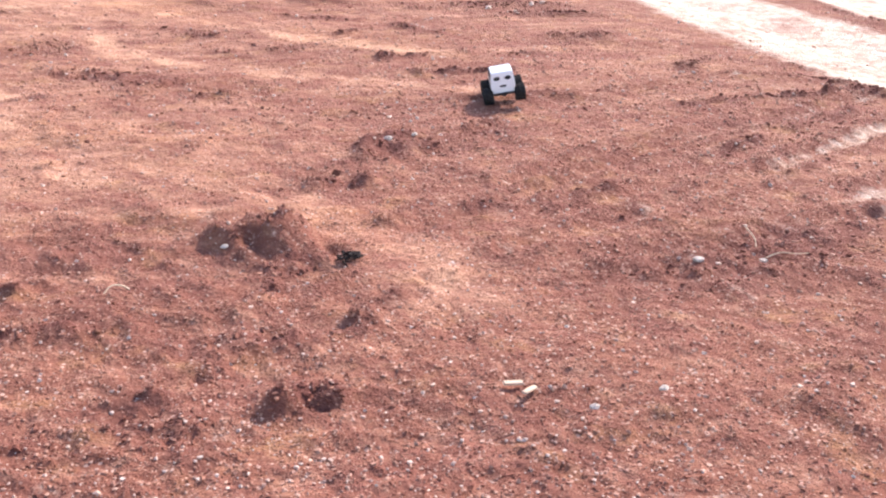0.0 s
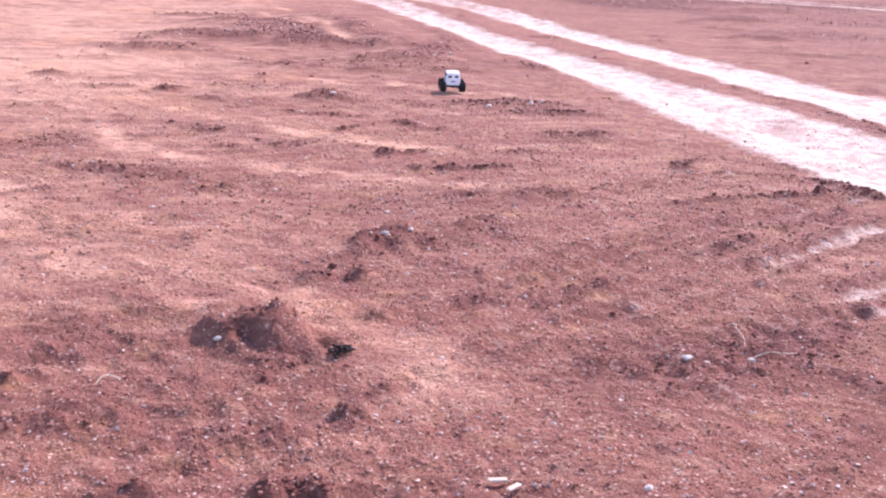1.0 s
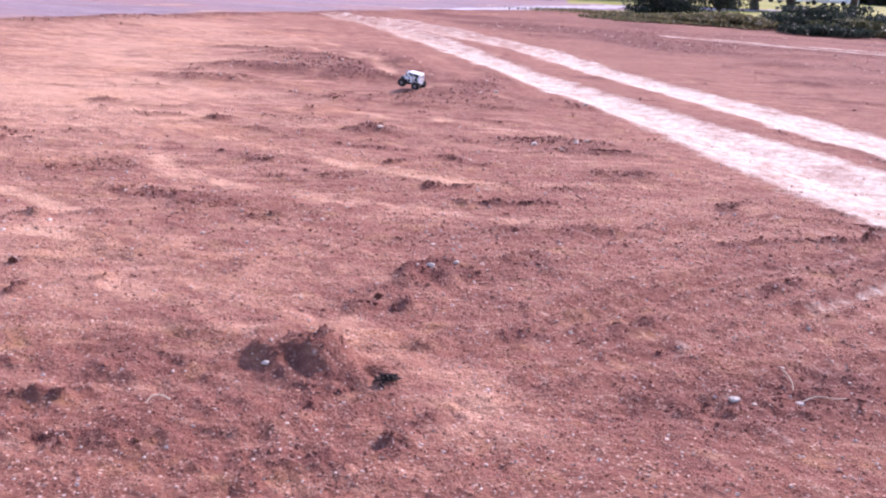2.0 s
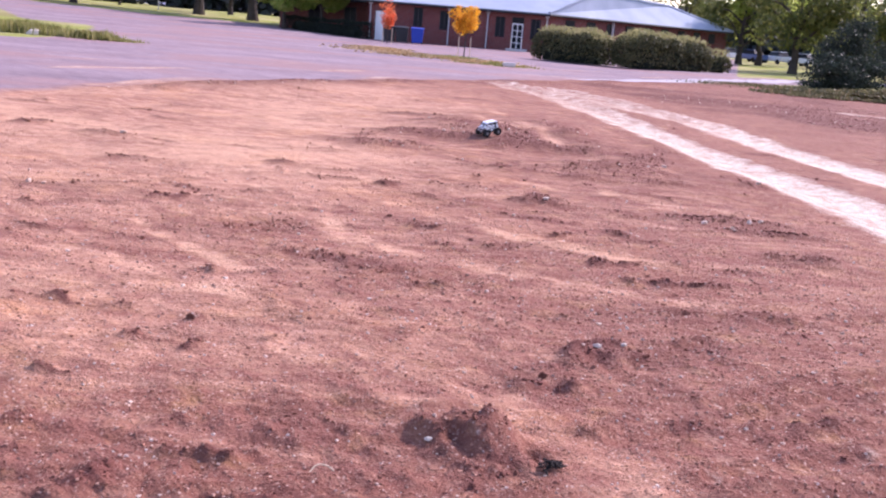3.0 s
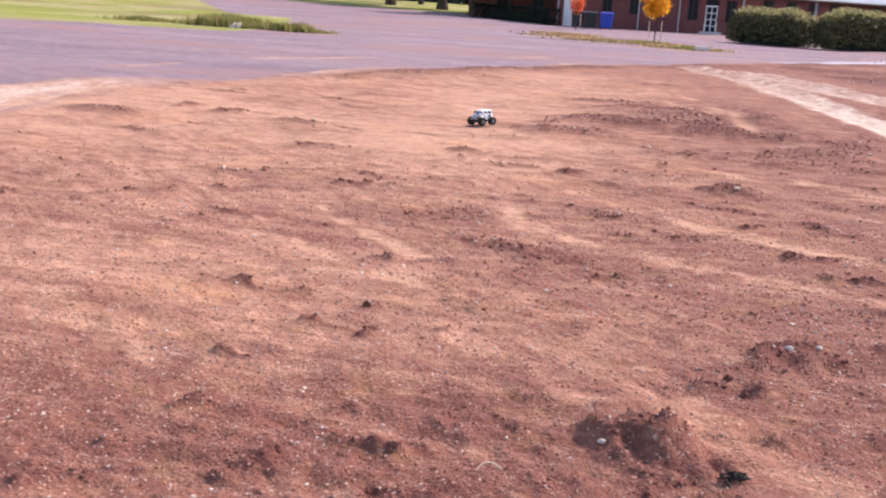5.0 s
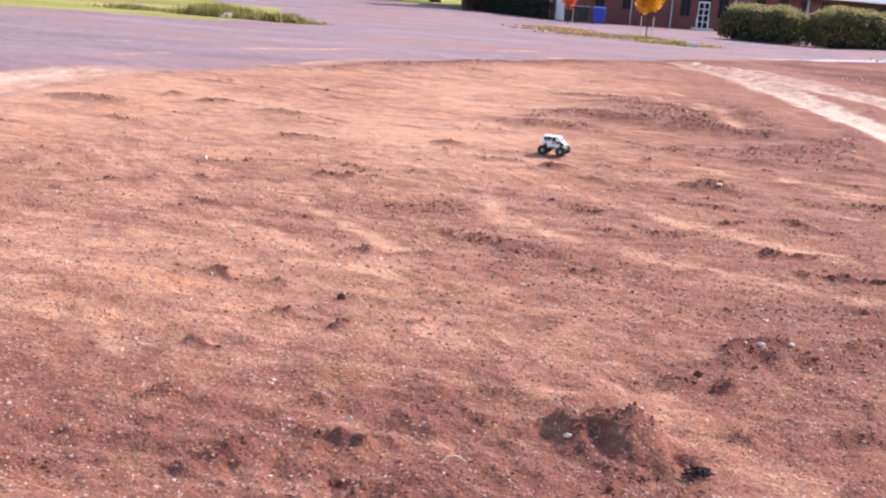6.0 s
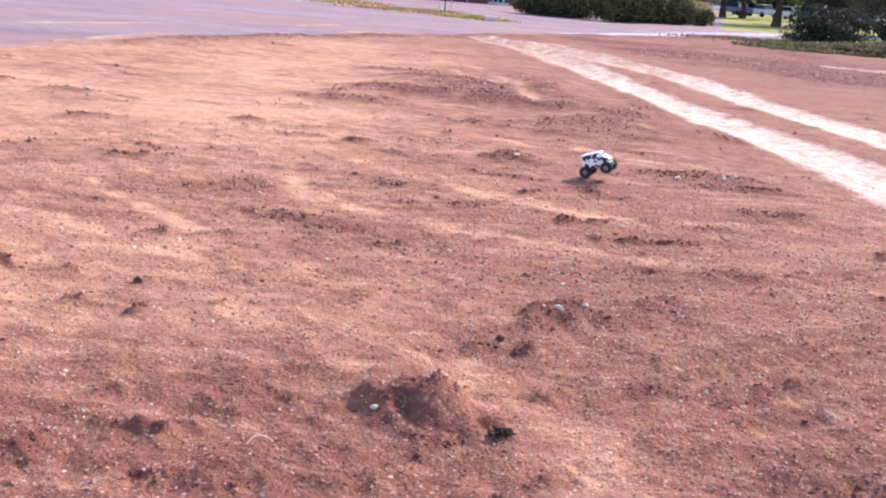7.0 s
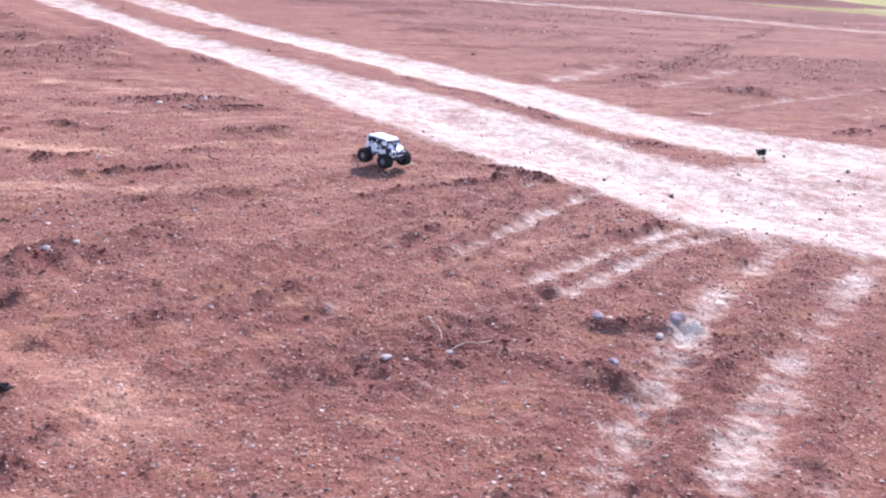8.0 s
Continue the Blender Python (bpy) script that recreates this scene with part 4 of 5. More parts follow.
for n, (x, y, s, t) in enumerate([(0.83, 5.18, 0.026, 0), (0.99, 5.24, 0.020, 30), (1.87, 3.42, 0.026, 10), (2.17, 3.42, 0.020, 0), (3.02, 3.42, 0.022, 60),
                                  (3.17, 3.24, 0.024, 20), (1.05, 2.4, 0.018, 0), (1.3, 2.45, 0.018, 30), (-0.06, 3.72, 0.018, 0)]):
    put_stone("stone", x, y, s, 10 + n, M_STONE, "small pale stone lying on red earth", 0.6, t, "pale stones")
put_stone("rock", 3.34, 3.32, 0.052, 71, M_PINKSTONE, "fist-sized grey stone half sunk in turned earth", 0.75, 20)
put_stone("rock", 2.98, 3.46, 0.040, 72, M_PINKSTONE, "grey stone half sunk in turned earth", 0.7, 70)
put_stone("rock", 2.72, 3.02, 0.032, 73, M_PINKSTONE, "bluish grey stone in turned earth", 0.8, 10)
put_stone("rock", -16.4, 39.3, 0.25, 74, M_STONE, "pale block of stone in rough grass", 0.8, 25)
put_stone("clod", -1.42, 5.20, 0.022, 75, M_SOIL, "dark clod of earth standing alone", 1.0, 0, rough=0.4)
put_stone("clod", 0.49, 4.68, 0.020, 76, M_SOIL, "dark clod of earth on a low bank", 1.0, 0, rough=0.4)


def wood_chip(x, y, length, turn, tilt):
    bm = bmesh.new()
    box(bm, (length, 0.020, 0.010), (0, 0, 0.008), (0, 0, 0), 0.003)
    for v in bm.verts:
        v.co.y *= 0.55 + 0.6 * noise.noise(Vector((v.co.x * 18, y * 3, 0))) + 0.35 * (1 - abs(v.co.x) / length)
    ob = new("wood_chip", bm_mesh("wood_chip", bm, M_WOODCHIP))
    ob.matrix_basis = pose(x, y, floor_z(x, y) + 0.012, tilt, 4, turn)
    return tagged(ob, "splinter of pale bare wood on red earth", "wood chip", "wood chips")


wood_chip(0.83, 2.56, 0.066, 2, 5)
wood_chip(0.865, 2.49, 0.064, 38, -6)


def curve_scrap(name, pts, r, material, label, category, x, y, turn=0):
    cu = bpy.data.curves.new(name, "CURVE")
    cu.dimensions, cu.bevel_depth, cu.bevel_resolution = "3D", r, 2
    sp = cu.splines.new("BEZIER")
    sp.bezier_points.add(len(pts) - 1)
    for b, p in zip(sp.bezier_points, pts):
        b.co = p
        b.handle_left_type = b.handle_right_type = "AUTO"
    cu.materials.append(material)
    ob = new(name, cu)
    ob.matrix_basis = pose(x, y, floor_z(x, y) + 0.006, 0, 0, turn)
    return tagged(ob, label, category)


curve_scrap("straw", [(-0.04, -0.02, 0), (-0.01, 0.012, 0.02), (0.03, 0.02, 0.012), (0.05, 0.012, 0.0)], 0.0028, M_STRAW, "bent pale straw on red earth", "straw", -0.46, 3.39)
curve_scrap("twig", [(-0.10, 0, 0), (-0.03, 0.015, 0.012), (0.04, 0.0, 0.01), (0.11, 0.02, 0.0)], 0.0022, M_STRAW, "thin bleached twig on red earth", "twig", 2.28, 3.42)
curve_scrap("twig", [(-0.02, -0.06, 0), (0.0, 0.0, 0.03), (-0.012, 0.07, 0.06)], 0.0025, M_STRAW, "thin bleached twig on red earth", "twig", 2.22, 3.6)


def root_clump(x, y, turn):
    """A knot of short roots, coloured near-black for the shade of its dip."""
    rng = random.Random(81)
    bm = bmesh.new()
    for k in range(34):
        p = Vector((rng.gauss(0, 0.024), rng.gauss(0, 0.013), rng.uniform(0.0, 0.022)))
        d = Vector((rng.gauss(0, 0.022), rng.gauss(0, 0.012), rng.uniform(-0.008, 0.012)))
        mid = p + d * 0.5 + Vector((0, rng.gauss(0, 0.006), 0.004))
        r = rng.uniform(0.003, 0.009)
        tube(bm, p, mid, r, r * 0.8, 6)
        tube(bm, mid, p + d, r * 0.8, r * 0.3, 6)
    ob = new("root_clump", bm_mesh("root_clump", bm, M_DARKROOT))
    ob.matrix_basis = pose(x, y, floor_z(x, y) + 0.006, 0, 0, turn)
    return tagged(ob, "blackened knot of roots at the foot of the mound", "roots")


root_clump(0.42, 3.58, 38)


def weed(name, x, y, size, seed, material, label, n=60):
    rng = np.random.default_rng(seed)
    c = ball_points(rng, n, (0, 0, size * 0.6), (size, size, size * 0.6), 0.2)
    v, f = leaf_quads(rng, c, size * 0.35, 0.5)
    v[:, 2] = np.maximum(v[:, 2], 0)
    ob = new(name, soup(name, v, f, material))
    ob.matrix_basis = pose(x, y, floor_z(x, y))
    return tagged(ob, label, "weed", "weeds on the track")


weed("weed", 7.15, 6.42, 0.05, 1, M_LEAFD, "dark green weed tuft on pale gravel", 90)
for n, (x, y, s) in enumerate([(7.38, 6.35, 0.02), (6.95, 6.2, 0.018), (6.85, 6.1, 0.014), (5.22, 5.45, 0.03), (7.2, 5.5, 0.025), (6.2, 5.75, 0.018), (4.98, 5.95, 0.02)]):
    weed("weed", x, y, s, 2 + n, M_LEAFD, "small dark weed sprouting on pale gravel", 24)

# ---- pebbles and clods ----


def scatter(name, count, seed, r0, r1, size0, size1, material, label, category, want=None, flat=0.7, sink=0.2, angular=False):
    rng = np.random.default_rng(seed)
    u = rng.random(count)
    r = np.exp(np.log(r0) + (np.log(r1) - np.log(r0)) * u)
    a = np.radians(-40 + 98 * rng.random(count))
    x, y = r * np.sin(a), r * np.cos(a)
    z, masks = ground_at(x, y)
    if want is not None:
        keep = rng.random(count) < want(masks)
        x, y, z, r = x[keep], y[keep], z[keep], r[keep]
    n = len(x)
    bm = bmesh.new()
    if angular:
        bmesh.ops.create_cone(bm, cap_ends=False, segments=4, radius1=1.0, radius2=0.55, depth=1.1)
        bmesh.ops.holes_fill(bm, edges=list(bm.edges))
        bmesh.ops.triangulate(bm, faces=list(bm.faces))
    else:
        bmesh.ops.create_icosphere(bm, subdivisions=1, radius=1.0)
    bm.verts.index_update()
    base = np.array([v.co[:] for v in bm.verts])
    tri = np.array([[v.index for v in f.verts] for f in bm.faces])
    bm.free()
    s = size0 * (size1 / size0) ** (rng.random(n) ** 2.2) * np.clip(r / 5, 0.75, 1.25)
    jit = 1 + 0.28 * rng.normal(size=(n, len(base), 1))
    t = rng.random(n) * 6.28
    p = base[None] * jit * s[:, None, None] * np.stack([np.ones(n), 0.55 + 0.45 * rng.random(n), flat * (0.6 + 0.5 * rng.random(n))], 1)[:, None]
    c, sn = np.cos(t)[:, None], np.sin(t)[:, None]
    v = np.stack([p[..., 0] * c - p[..., 1] * sn + x[:, None], p[..., 0] * sn + p[..., 1] * c + y[:, None],
                  p[..., 2] + (z + s * flat * (0.5 - sink))[:, None]], -1).reshape(-1, 3)
    f = (tri[None] + (np.arange(n) * len(base))[:, None, None]).reshape(-1, 3)
    me = soup(name, v, f, material)
    if material is M_GROUND:
        for key, val in masks.items():
            val = val[keep] if want is not None else val
            me.attributes.new(key, "FLOAT", "POINT").data.foreach_set("value", np.repeat(val, len(base)).astype(np.float32))
    return tagged(new(name, me), label, category, kind="stuff")


scatter("pebbles", 56000, 3, 1.5, 11, 0.0028, 0.012, M_PEB, "pale and brown pebbles strewn over red earth", "pebbles",
        lambda k: np.clip(0.95 - k["sand"] - 0.55 * k["tan"] - k["road"], 0, 1))
scatter("clods", 20000, 4, 1.5, 26, 0.004, 0.015, M_CLOD, "dark loose clods of turned red earth", "clods",
        lambda k: np.clip(0.03 + 1.0 * k["clod"] - 1.2 * k["sand"] - k["road"], 0, 1), 0.75)
scatter("rubble", 44000, 6, 2.2, 36, 0.006, 0.022, M_GROUND, "lumps of turned red earth on the banks", "clods",
        lambda k: np.clip(1.7 * k["clod"] - 0.7 - 1.2 * k["sand"] - k["road"], 0, 1), 0.8)
scatter("crumbs", 60000, 14, 1.55, 8.5, 0.0035, 0.0125, M_GROUND, "small crumbs of dry red earth covering the field", "crumbs",
        lambda k: np.clip(0.42 + 0.7 * k["clod"] - 1.1 * k["sand"] - 0.36 * k["tan"] - k["road"], 0, 1), 0.7, angular=True)
scatter("far_rubble", 130000, 8, 7, 38, 0.006, 0.020, M_GROUND, "lumps of turned earth on the far banks", "clods",
        lambda k: np.clip(2.0 * k["clod"] - 0.72 - 1.2 * k["sand"] - k["road"], 0, 1), 0.75, angular=True)
scatter("pale_pebbles", 750, 9, 1.7, 9, 0.006, 0.017, M_PALE, "whitish pebbles strewn over red earth", "pebbles",
        lambda k: np.clip(0.9 - k["sand"] - 0.6 * k["tan"] - k["road"], 0, 1), 0.6)
scatter("pale_rubble", 4500, 11, 9, 38, 0.012, 0.032, M_PALE, "whitish stones among turned earth on the banks", "stones",
        lambda k: np.clip(2.0 * k["clod"] - 0.85 - 1.2 * k["sand"] - k["road"], 0, 0.8), 0.7)

# ---- plants ----


def tree(name, x, y, height, crown, clear, seed, leaf, label, leaves=2600, trunk=0.28, leaf_size=0.22, lean=0.0, forks=6, group=""):
    """Tapered trunk, limbs and a crown of many clumps. crown: radius; clear: bare trunk height."""
    t = thing(name, label, "tree", pose(x, y, floor_z(x, y) - 0.05), group)
    rng = random.Random(seed)
    nr = np.random.default_rng(seed)
    bm = bmesh.new()
    p, tips = Vector((0, 0, 0)), []
    top = Vector((lean, 0, clear + (height - clear) * 0.55))
    for k in range(6):
        q = top * ((k + 1) / 6) + Vector((rng.uniform(-0.1, 0.1), rng.uniform(-0.1, 0.1), 0)) * (k < 5)
        tube(bm, p, q, trunk * (1 - k / 7.5) * (1.25 if k == 0 else 1), trunk * (1 - (k + 1) / 7.5), 9)
        p = q
    for k in range(forks):
        a = k * 2.4 + rng.uniform(-0.4, 0.4)
        h0 = clear * rng.uniform(0.8, 1.0) + (height - clear) * 0.4 * k / forks
        s = Vector((lean * h0 / max(top.z, 0.1), 0, h0))
        e = s + Vector((math.cos(a) * crown * 0.65, math.sin(a) * crown * 0.65, (height - clear) * rng.uniform(0.15, 0.4)))
        mid = (s + e) / 2 + Vector((0, 0, 0.2 * crown * rng.uniform(0.1, 0.6)))
        tube(bm, s, mid, trunk * 0.42, trunk * 0.26, 7)
        tube(bm, mid, e, trunk * 0.26, trunk * 0.08, 6)
        tips.append(e)
    part("trunk", bm, M_BARK, t, "dark rough trunk with spreading limbs")
    cents = []
    clumps = [Vector((lean, 0, clear + (height - clear) * 0.62))] + tips
    for k in range(18):
        a, q = rng.uniform(0, 6.28), rng.random() ** 0.5
        zz = rng.uniform(0.05, 0.95)
        w = crown * 0.85 * math.sin(math.pi * (0.18 + 0.75 * zz)) * q
        clumps.append(Vector((lean + w * math.cos(a), w * math.sin(a), clear + (height - clear) * zz)))
    each = leaves // len(clumps)
    for c in clumps:
        rr = crown * rng.uniform(0.22, 0.42)
        cents.append(ball_points(nr, each, c, (rr, rr, rr * 0.7), 0.35))
    v, f = leaf_quads(nr, np.concatenate(cents), leaf_size, 0.55)
    ob = new("crown", soup("crown", v, f, leaf))
    ob.parent = t
    return t


def sapling(name, x, y, height, leaf, seed, label, wide, low, leaves=900):
    """A young staked tree with a loose crown."""
    t = thing(name, label, "young tree", pose(x, y, floor_z(x, y)))
    rng, nr = random.Random(seed), np.random.default_rng(seed)
    bm = bmesh.new()
    tube(bm, (0, 0, 0), (0.02, 0, height * 0.55), 0.035, 0.022, 7)
    cents = []
    for k in range(12):
        a, w = k * 2.4, wide * rng.uniform(0.3, 0.8)
        s = Vector((0.01, 0, low * rng.uniform(0.9, 1.3)))
        e = Vector((math.cos(a) * w, math.sin(a) * w, low + (height - low) * rng.uniform(0.3, 0.92)))
        tube(bm, s, e, 0.013, 0.004, 5)
        for q in (0.45, 0.7, 0.95):
            cents.append(ball_points(nr, leaves // 36, s.lerp(e, q), (wide * 0.34, wide * 0.34, (height - low) * 0.15), 0.1))
    part("trunk", bm, M_BARK, t)
    v, f = leaf_quads(nr, np.concatenate(cents), 0.07, 0.6)
    ob = new("crown", soup("crown", v, f, leaf))
    ob.parent = t
    for sx, sy in ((-0.32, -0.12), (0.30, 0.1)):
        bm = bmesh.new()
        tube(bm, (sx, sy, 0), (sx, sy, 1.05), 0.03, 0.028, 6)
        part("stake", bm, M_WOODCHIP, t, "bare wooden stake")
    return t


def hedge(x0, y0, x1, y1, depth, height, seed, leaf, label, leaves=5200, ragged=0.18, size=0.075):
    """A clipped hedge between two places, with shoots standing out of the top."""
    l = math.hypot(x1 - x0, y1 - y0)
    ang = math.degrees(math.atan2(y1 - y0, x1 - x0))
    t = thing("hedge", label, "hedge", pose((x0 + x1) / 2, (y0 + y1) / 2, 0, 0, 0, ang))
    nr = np.random.default_rng(seed)
    bm = bmesh.new()
    box(bm, (l * 0.86, depth * 0.60, height * 0.70), (0, 0, height * 0.35), (0, 0, 0), 0.2, 2)
    bmesh.ops.subdivide_edges(bm, edges=list(bm.edges), cuts=3, use_grid_fill=True)
    for v in bm.verts:
        v.co += v.co.normalized() * 0.08 * noise.noise(v.co * 2)
    part("inner_growth", bm, M_LEAFD, t, "dense dark inner growth")
    n = leaves
    u = nr.random((n, 3))
    x = (u[:, 0] - 0.5) * l
    edge = 0.06 * np.sin(x * 2.1 + seed) + 0.05 * np.sin(x * 5.3)
    side = np.where(nr.random(n) < 0.62, -1, 1) * depth / 2 * (0.8 + 0.25 * nr.random(n))
    top = nr.random(n) < 0.42
    y = np.where(top, (u[:, 1] - 0.5) * depth, side)
    z = np.where(top, height * (0.85 + 0.10 * nr.random(n)) + edge + ragged * nr.random(n) ** 3 * 1.6, u[:, 2] * height * 0.95)
    ends = nr.random(n) < 0.18
    x = np.where(ends, np.sign(x) * l / 2 * (0.96 + 0.06 * nr.random(n)), x)
    y = np.where(ends, (u[:, 1] - 0.5) * depth, y)
    if ragged > 0.1:
        # rounded growth: bulging sides, domed top, lobes along its length
        lobe = 1 + 0.10 * vnoise(x * 0.9, 0 * x, seed) + 0.05 * vnoise(x * 2.7, 0 * x, seed + 9)
        fi = np.pi * nr.random(n)
        shell = (0.80 + 0.24 * nr.random(n)) * lobe
        endfall = 1 - 0.16 * (2 * np.abs(x) / l) ** 5
        y = np.sign(np.cos(fi)) * np.abs(np.cos(fi)) ** 0.5 * depth / 2 * shell * (0.75 + 0.25 * endfall)
        z = np.sin(fi) ** 0.5 * 1.02 * height * shell * endfall
        fill = np.where(ends, np.sqrt(nr.random(n)), 1)
        y, z = y * fill, z * fill
    v, f = leaf_quads(nr, np.stack([x, y, np.maximum(z, 0.03)], 1), size, 0.55)
    ob = new("foliage", soup("foliage", v, f, leaf))
    ob.parent = t
    if ragged > 0.1:
        m = leaves // 2
        u = nr.random((m, 3))
        x = (u[:, 0] - 0.5) * l * 0.97
        y = (u[:, 1] - 0.42) * depth * 0.8
        dome = np.sqrt(np.clip(1 - 0.55 * (2 * y / depth) ** 2, 0.05, 1)) * (1 - 0.16 * (2 * np.abs(x) / l) ** 5)
        lobe = 1 + 0.10 * vnoise(x * 0.9, 0 * x, seed) + 0.05 * vnoise(x * 2.7, 0 * x, seed + 9)
        z = height * dome * lobe * 0.84 + 0.70 * u[:, 2] ** 1.6
        v, f = leaf_quads(nr, np.stack([x, y, z], 1), size * 1.1, 0.3, 2.5)
        ob = new("young_growth", soup("young_growth", v, f, M_SHOOT))
        ob.parent = t
        tagged(ob, "pale yellowish young shoots", kind="stuff")
    return t


def tufts(name, rng_seed, places, height, count, material, label, category="grass"):
    """Blades of grass over a list of (x, y, half length, half width)."""
    nr = np.random.default_rng(rng_seed)
    xs, ys = [], []
    for x, y, a, b in places:
        xs.append(x + a * nr.normal(size=count) * 0.5)
        ys.append(y + b * nr.normal(size=count) * 0.5)
    x, y = np.concatenate(xs), np.concatenate(ys)
    z = ground_at(x, y)[0]
    n = len(x)
    h = height * (0.25 + 0.95 * nr.random(n)) * np.clip(0.75 + 0.6 * vnoise(x * 1.1, y * 1.6, 14), 0.2, 1.4)
    a = nr.random(n) * 6.28
    lean = 0.5 * h * nr.random(n)
    w = 0.03 + 0.02 * nr.random(n)
    dx, dy = np.cos(a), np.sin(a)
    p0 = np.stack([x - dy * w, y + dx * w, z - 0.03], 1)
    p1 = np.stack([x + dy * w, y - dx * w, z - 0.03], 1)
    p2 = np.stack([x + dx * lean, y + dy * lean, z + h], 1)
    v = np.stack([p0, p1, p2], 1).reshape(-1, 3)
    return tagged(new(name, soup(name, v, np.arange(3 * n).reshape(n, 3), material)), label, category, kind="stuff")


tufts("rough_grass", 1, [(-14.6, 39.7, 1.1, 0.5), (-16.2, 40.0, 1.3, 0.6), (-17.6, 40.6, 1.3, 0.7)], 0.42, 3200, M_GRASSB, "rough yellow-green grass along the gravel")
tufts("rough_grass", 5, [(-13.3, 39.5, 0.9, 0.3), (-15.0, 40.4, 1.5, 0.6), (-19.0, 41.2, 1.8, 0.6), (-21.5, 41.5, 1.5, 0.5)], 0.22, 1000, M_GRASSB, "shorter dry grass at the edge of the lawn")
tufts("rough_grass", 2, [(14.0, 45.5, 3.0, 2.0), (17.5, 44.0, 3.0, 3.0), (21.0, 43.0, 3.5, 3.5), (25, 43, 4.0, 3.5), (29, 46, 4, 3.0), (21, 48.5, 4, 2.5)],
      0.11, 2400, M_WEED, "drab low weeds at the edge of the field")
tufts("verge_grass", 3, [(1.9, 46.2, 1.5, 0.5), (0.0, 49.5, 1.6, 0.7)], 0.16, 900, M_GRASSB, "short dry grass on the planted island")


def litter(places, seed, count, material):
    nr = np.random.default_rng(seed)
    c = []
    for x, y, a, b in places:
        px, py = x + a * nr.normal(size=count) * 0.5, y + b * nr.normal(size=count) * 0.5
        c.append(np.stack([px, py, ground_at(px, py)[0] + 0.02], 1))
    v, f = leaf_quads(nr, np.concatenate(c), 0.08, 0.7, 0.15)
    return tagged(new("fallen_leaves", soup("fallen_leaves", v, f, material)), "fallen yellow-brown leaves under young trees", "leaves", kind="stuff")


litter([(-3.8, 53.5, 2.0, 0.9), (-1.8, 51.0, 2.2, 0.9), (0.3, 49.0, 1.8, 0.8), (1.6, 47.0, 1.4, 0.6), (-4.4, 58, 1.6, 1.5)], 4, 1100, M_LITTER)
bm = bmesh.new()
box(bm, (0.55, 0.35, 0.16), (0, 0, 0.08), (0, 0, 0), 0.03, 2)
kerb = tagged(new("kerb", bm_mesh("kerb", bm, M_CONC)), "pale concrete kerb end of the planted island", "kerb")
kerb.matrix_basis = pose(2.45, 45.7, 0, 0, 0, 10)

sapling("young_tree", 0.46, 53.1, 2.75, M_GOLD, 3, "young tree with golden autumn leaves tied to stakes", 1.0, 1.0, 2600)
sapling("young_tree", -4.65, 69.0, 3.0, M_RED, 8, "young tree with sparse orange-red autumn leaves", 0.85, 0.9, 900)
hedge(5.2, 62.2, 8.9, 59.2, 2.4, 1.66, 1, M_HEDGE, "green hedge with loose pale shoots", 9000)
hedge(9.5, 58.2, 15.0, 62.0, 2.2, 1.75, 2, M_HEDGE, "long green hedge with loose pale shoots", 14000)
hedge(15.3, 62.6, 16.9, 63.2, 1.4, 0.95, 3, M_HEDGE, "low green bush at the end of a hedge", 1500)
hedge(-13.8, 84.4, -6.9, 78.0, 1.2, 1.3, 4, M_LEAFD, "dark clipped hedge beside a brick wall", 4200, 0.03)

# ---- the brick hall ----


def wall_part(name, size, at, material, parent, label="", bevel=0.0):
    bm = bmesh.new()
    box(bm, size, at, (0, 0, 0), bevel)
    return part(name, bm, material, parent, label)


def window_unit(parent, x, y, z, w, h):
    win = wall_part("window", (w, 0.10, h), (x, y, z), M_GLASS, parent, "dark glazed window")
    for sx in (-1, 0, 1):
        wall_part("frame", (0.06, 0.06, h), (x + sx * (w / 2 - 0.03), y - 0.07, z), M_BINDARK, win)
    wall_part("sill", (w + 0.2, 0.22, 0.09), (x, y - 0.08, z - h / 2 - 0.05), M_BRICK, win)
    return win


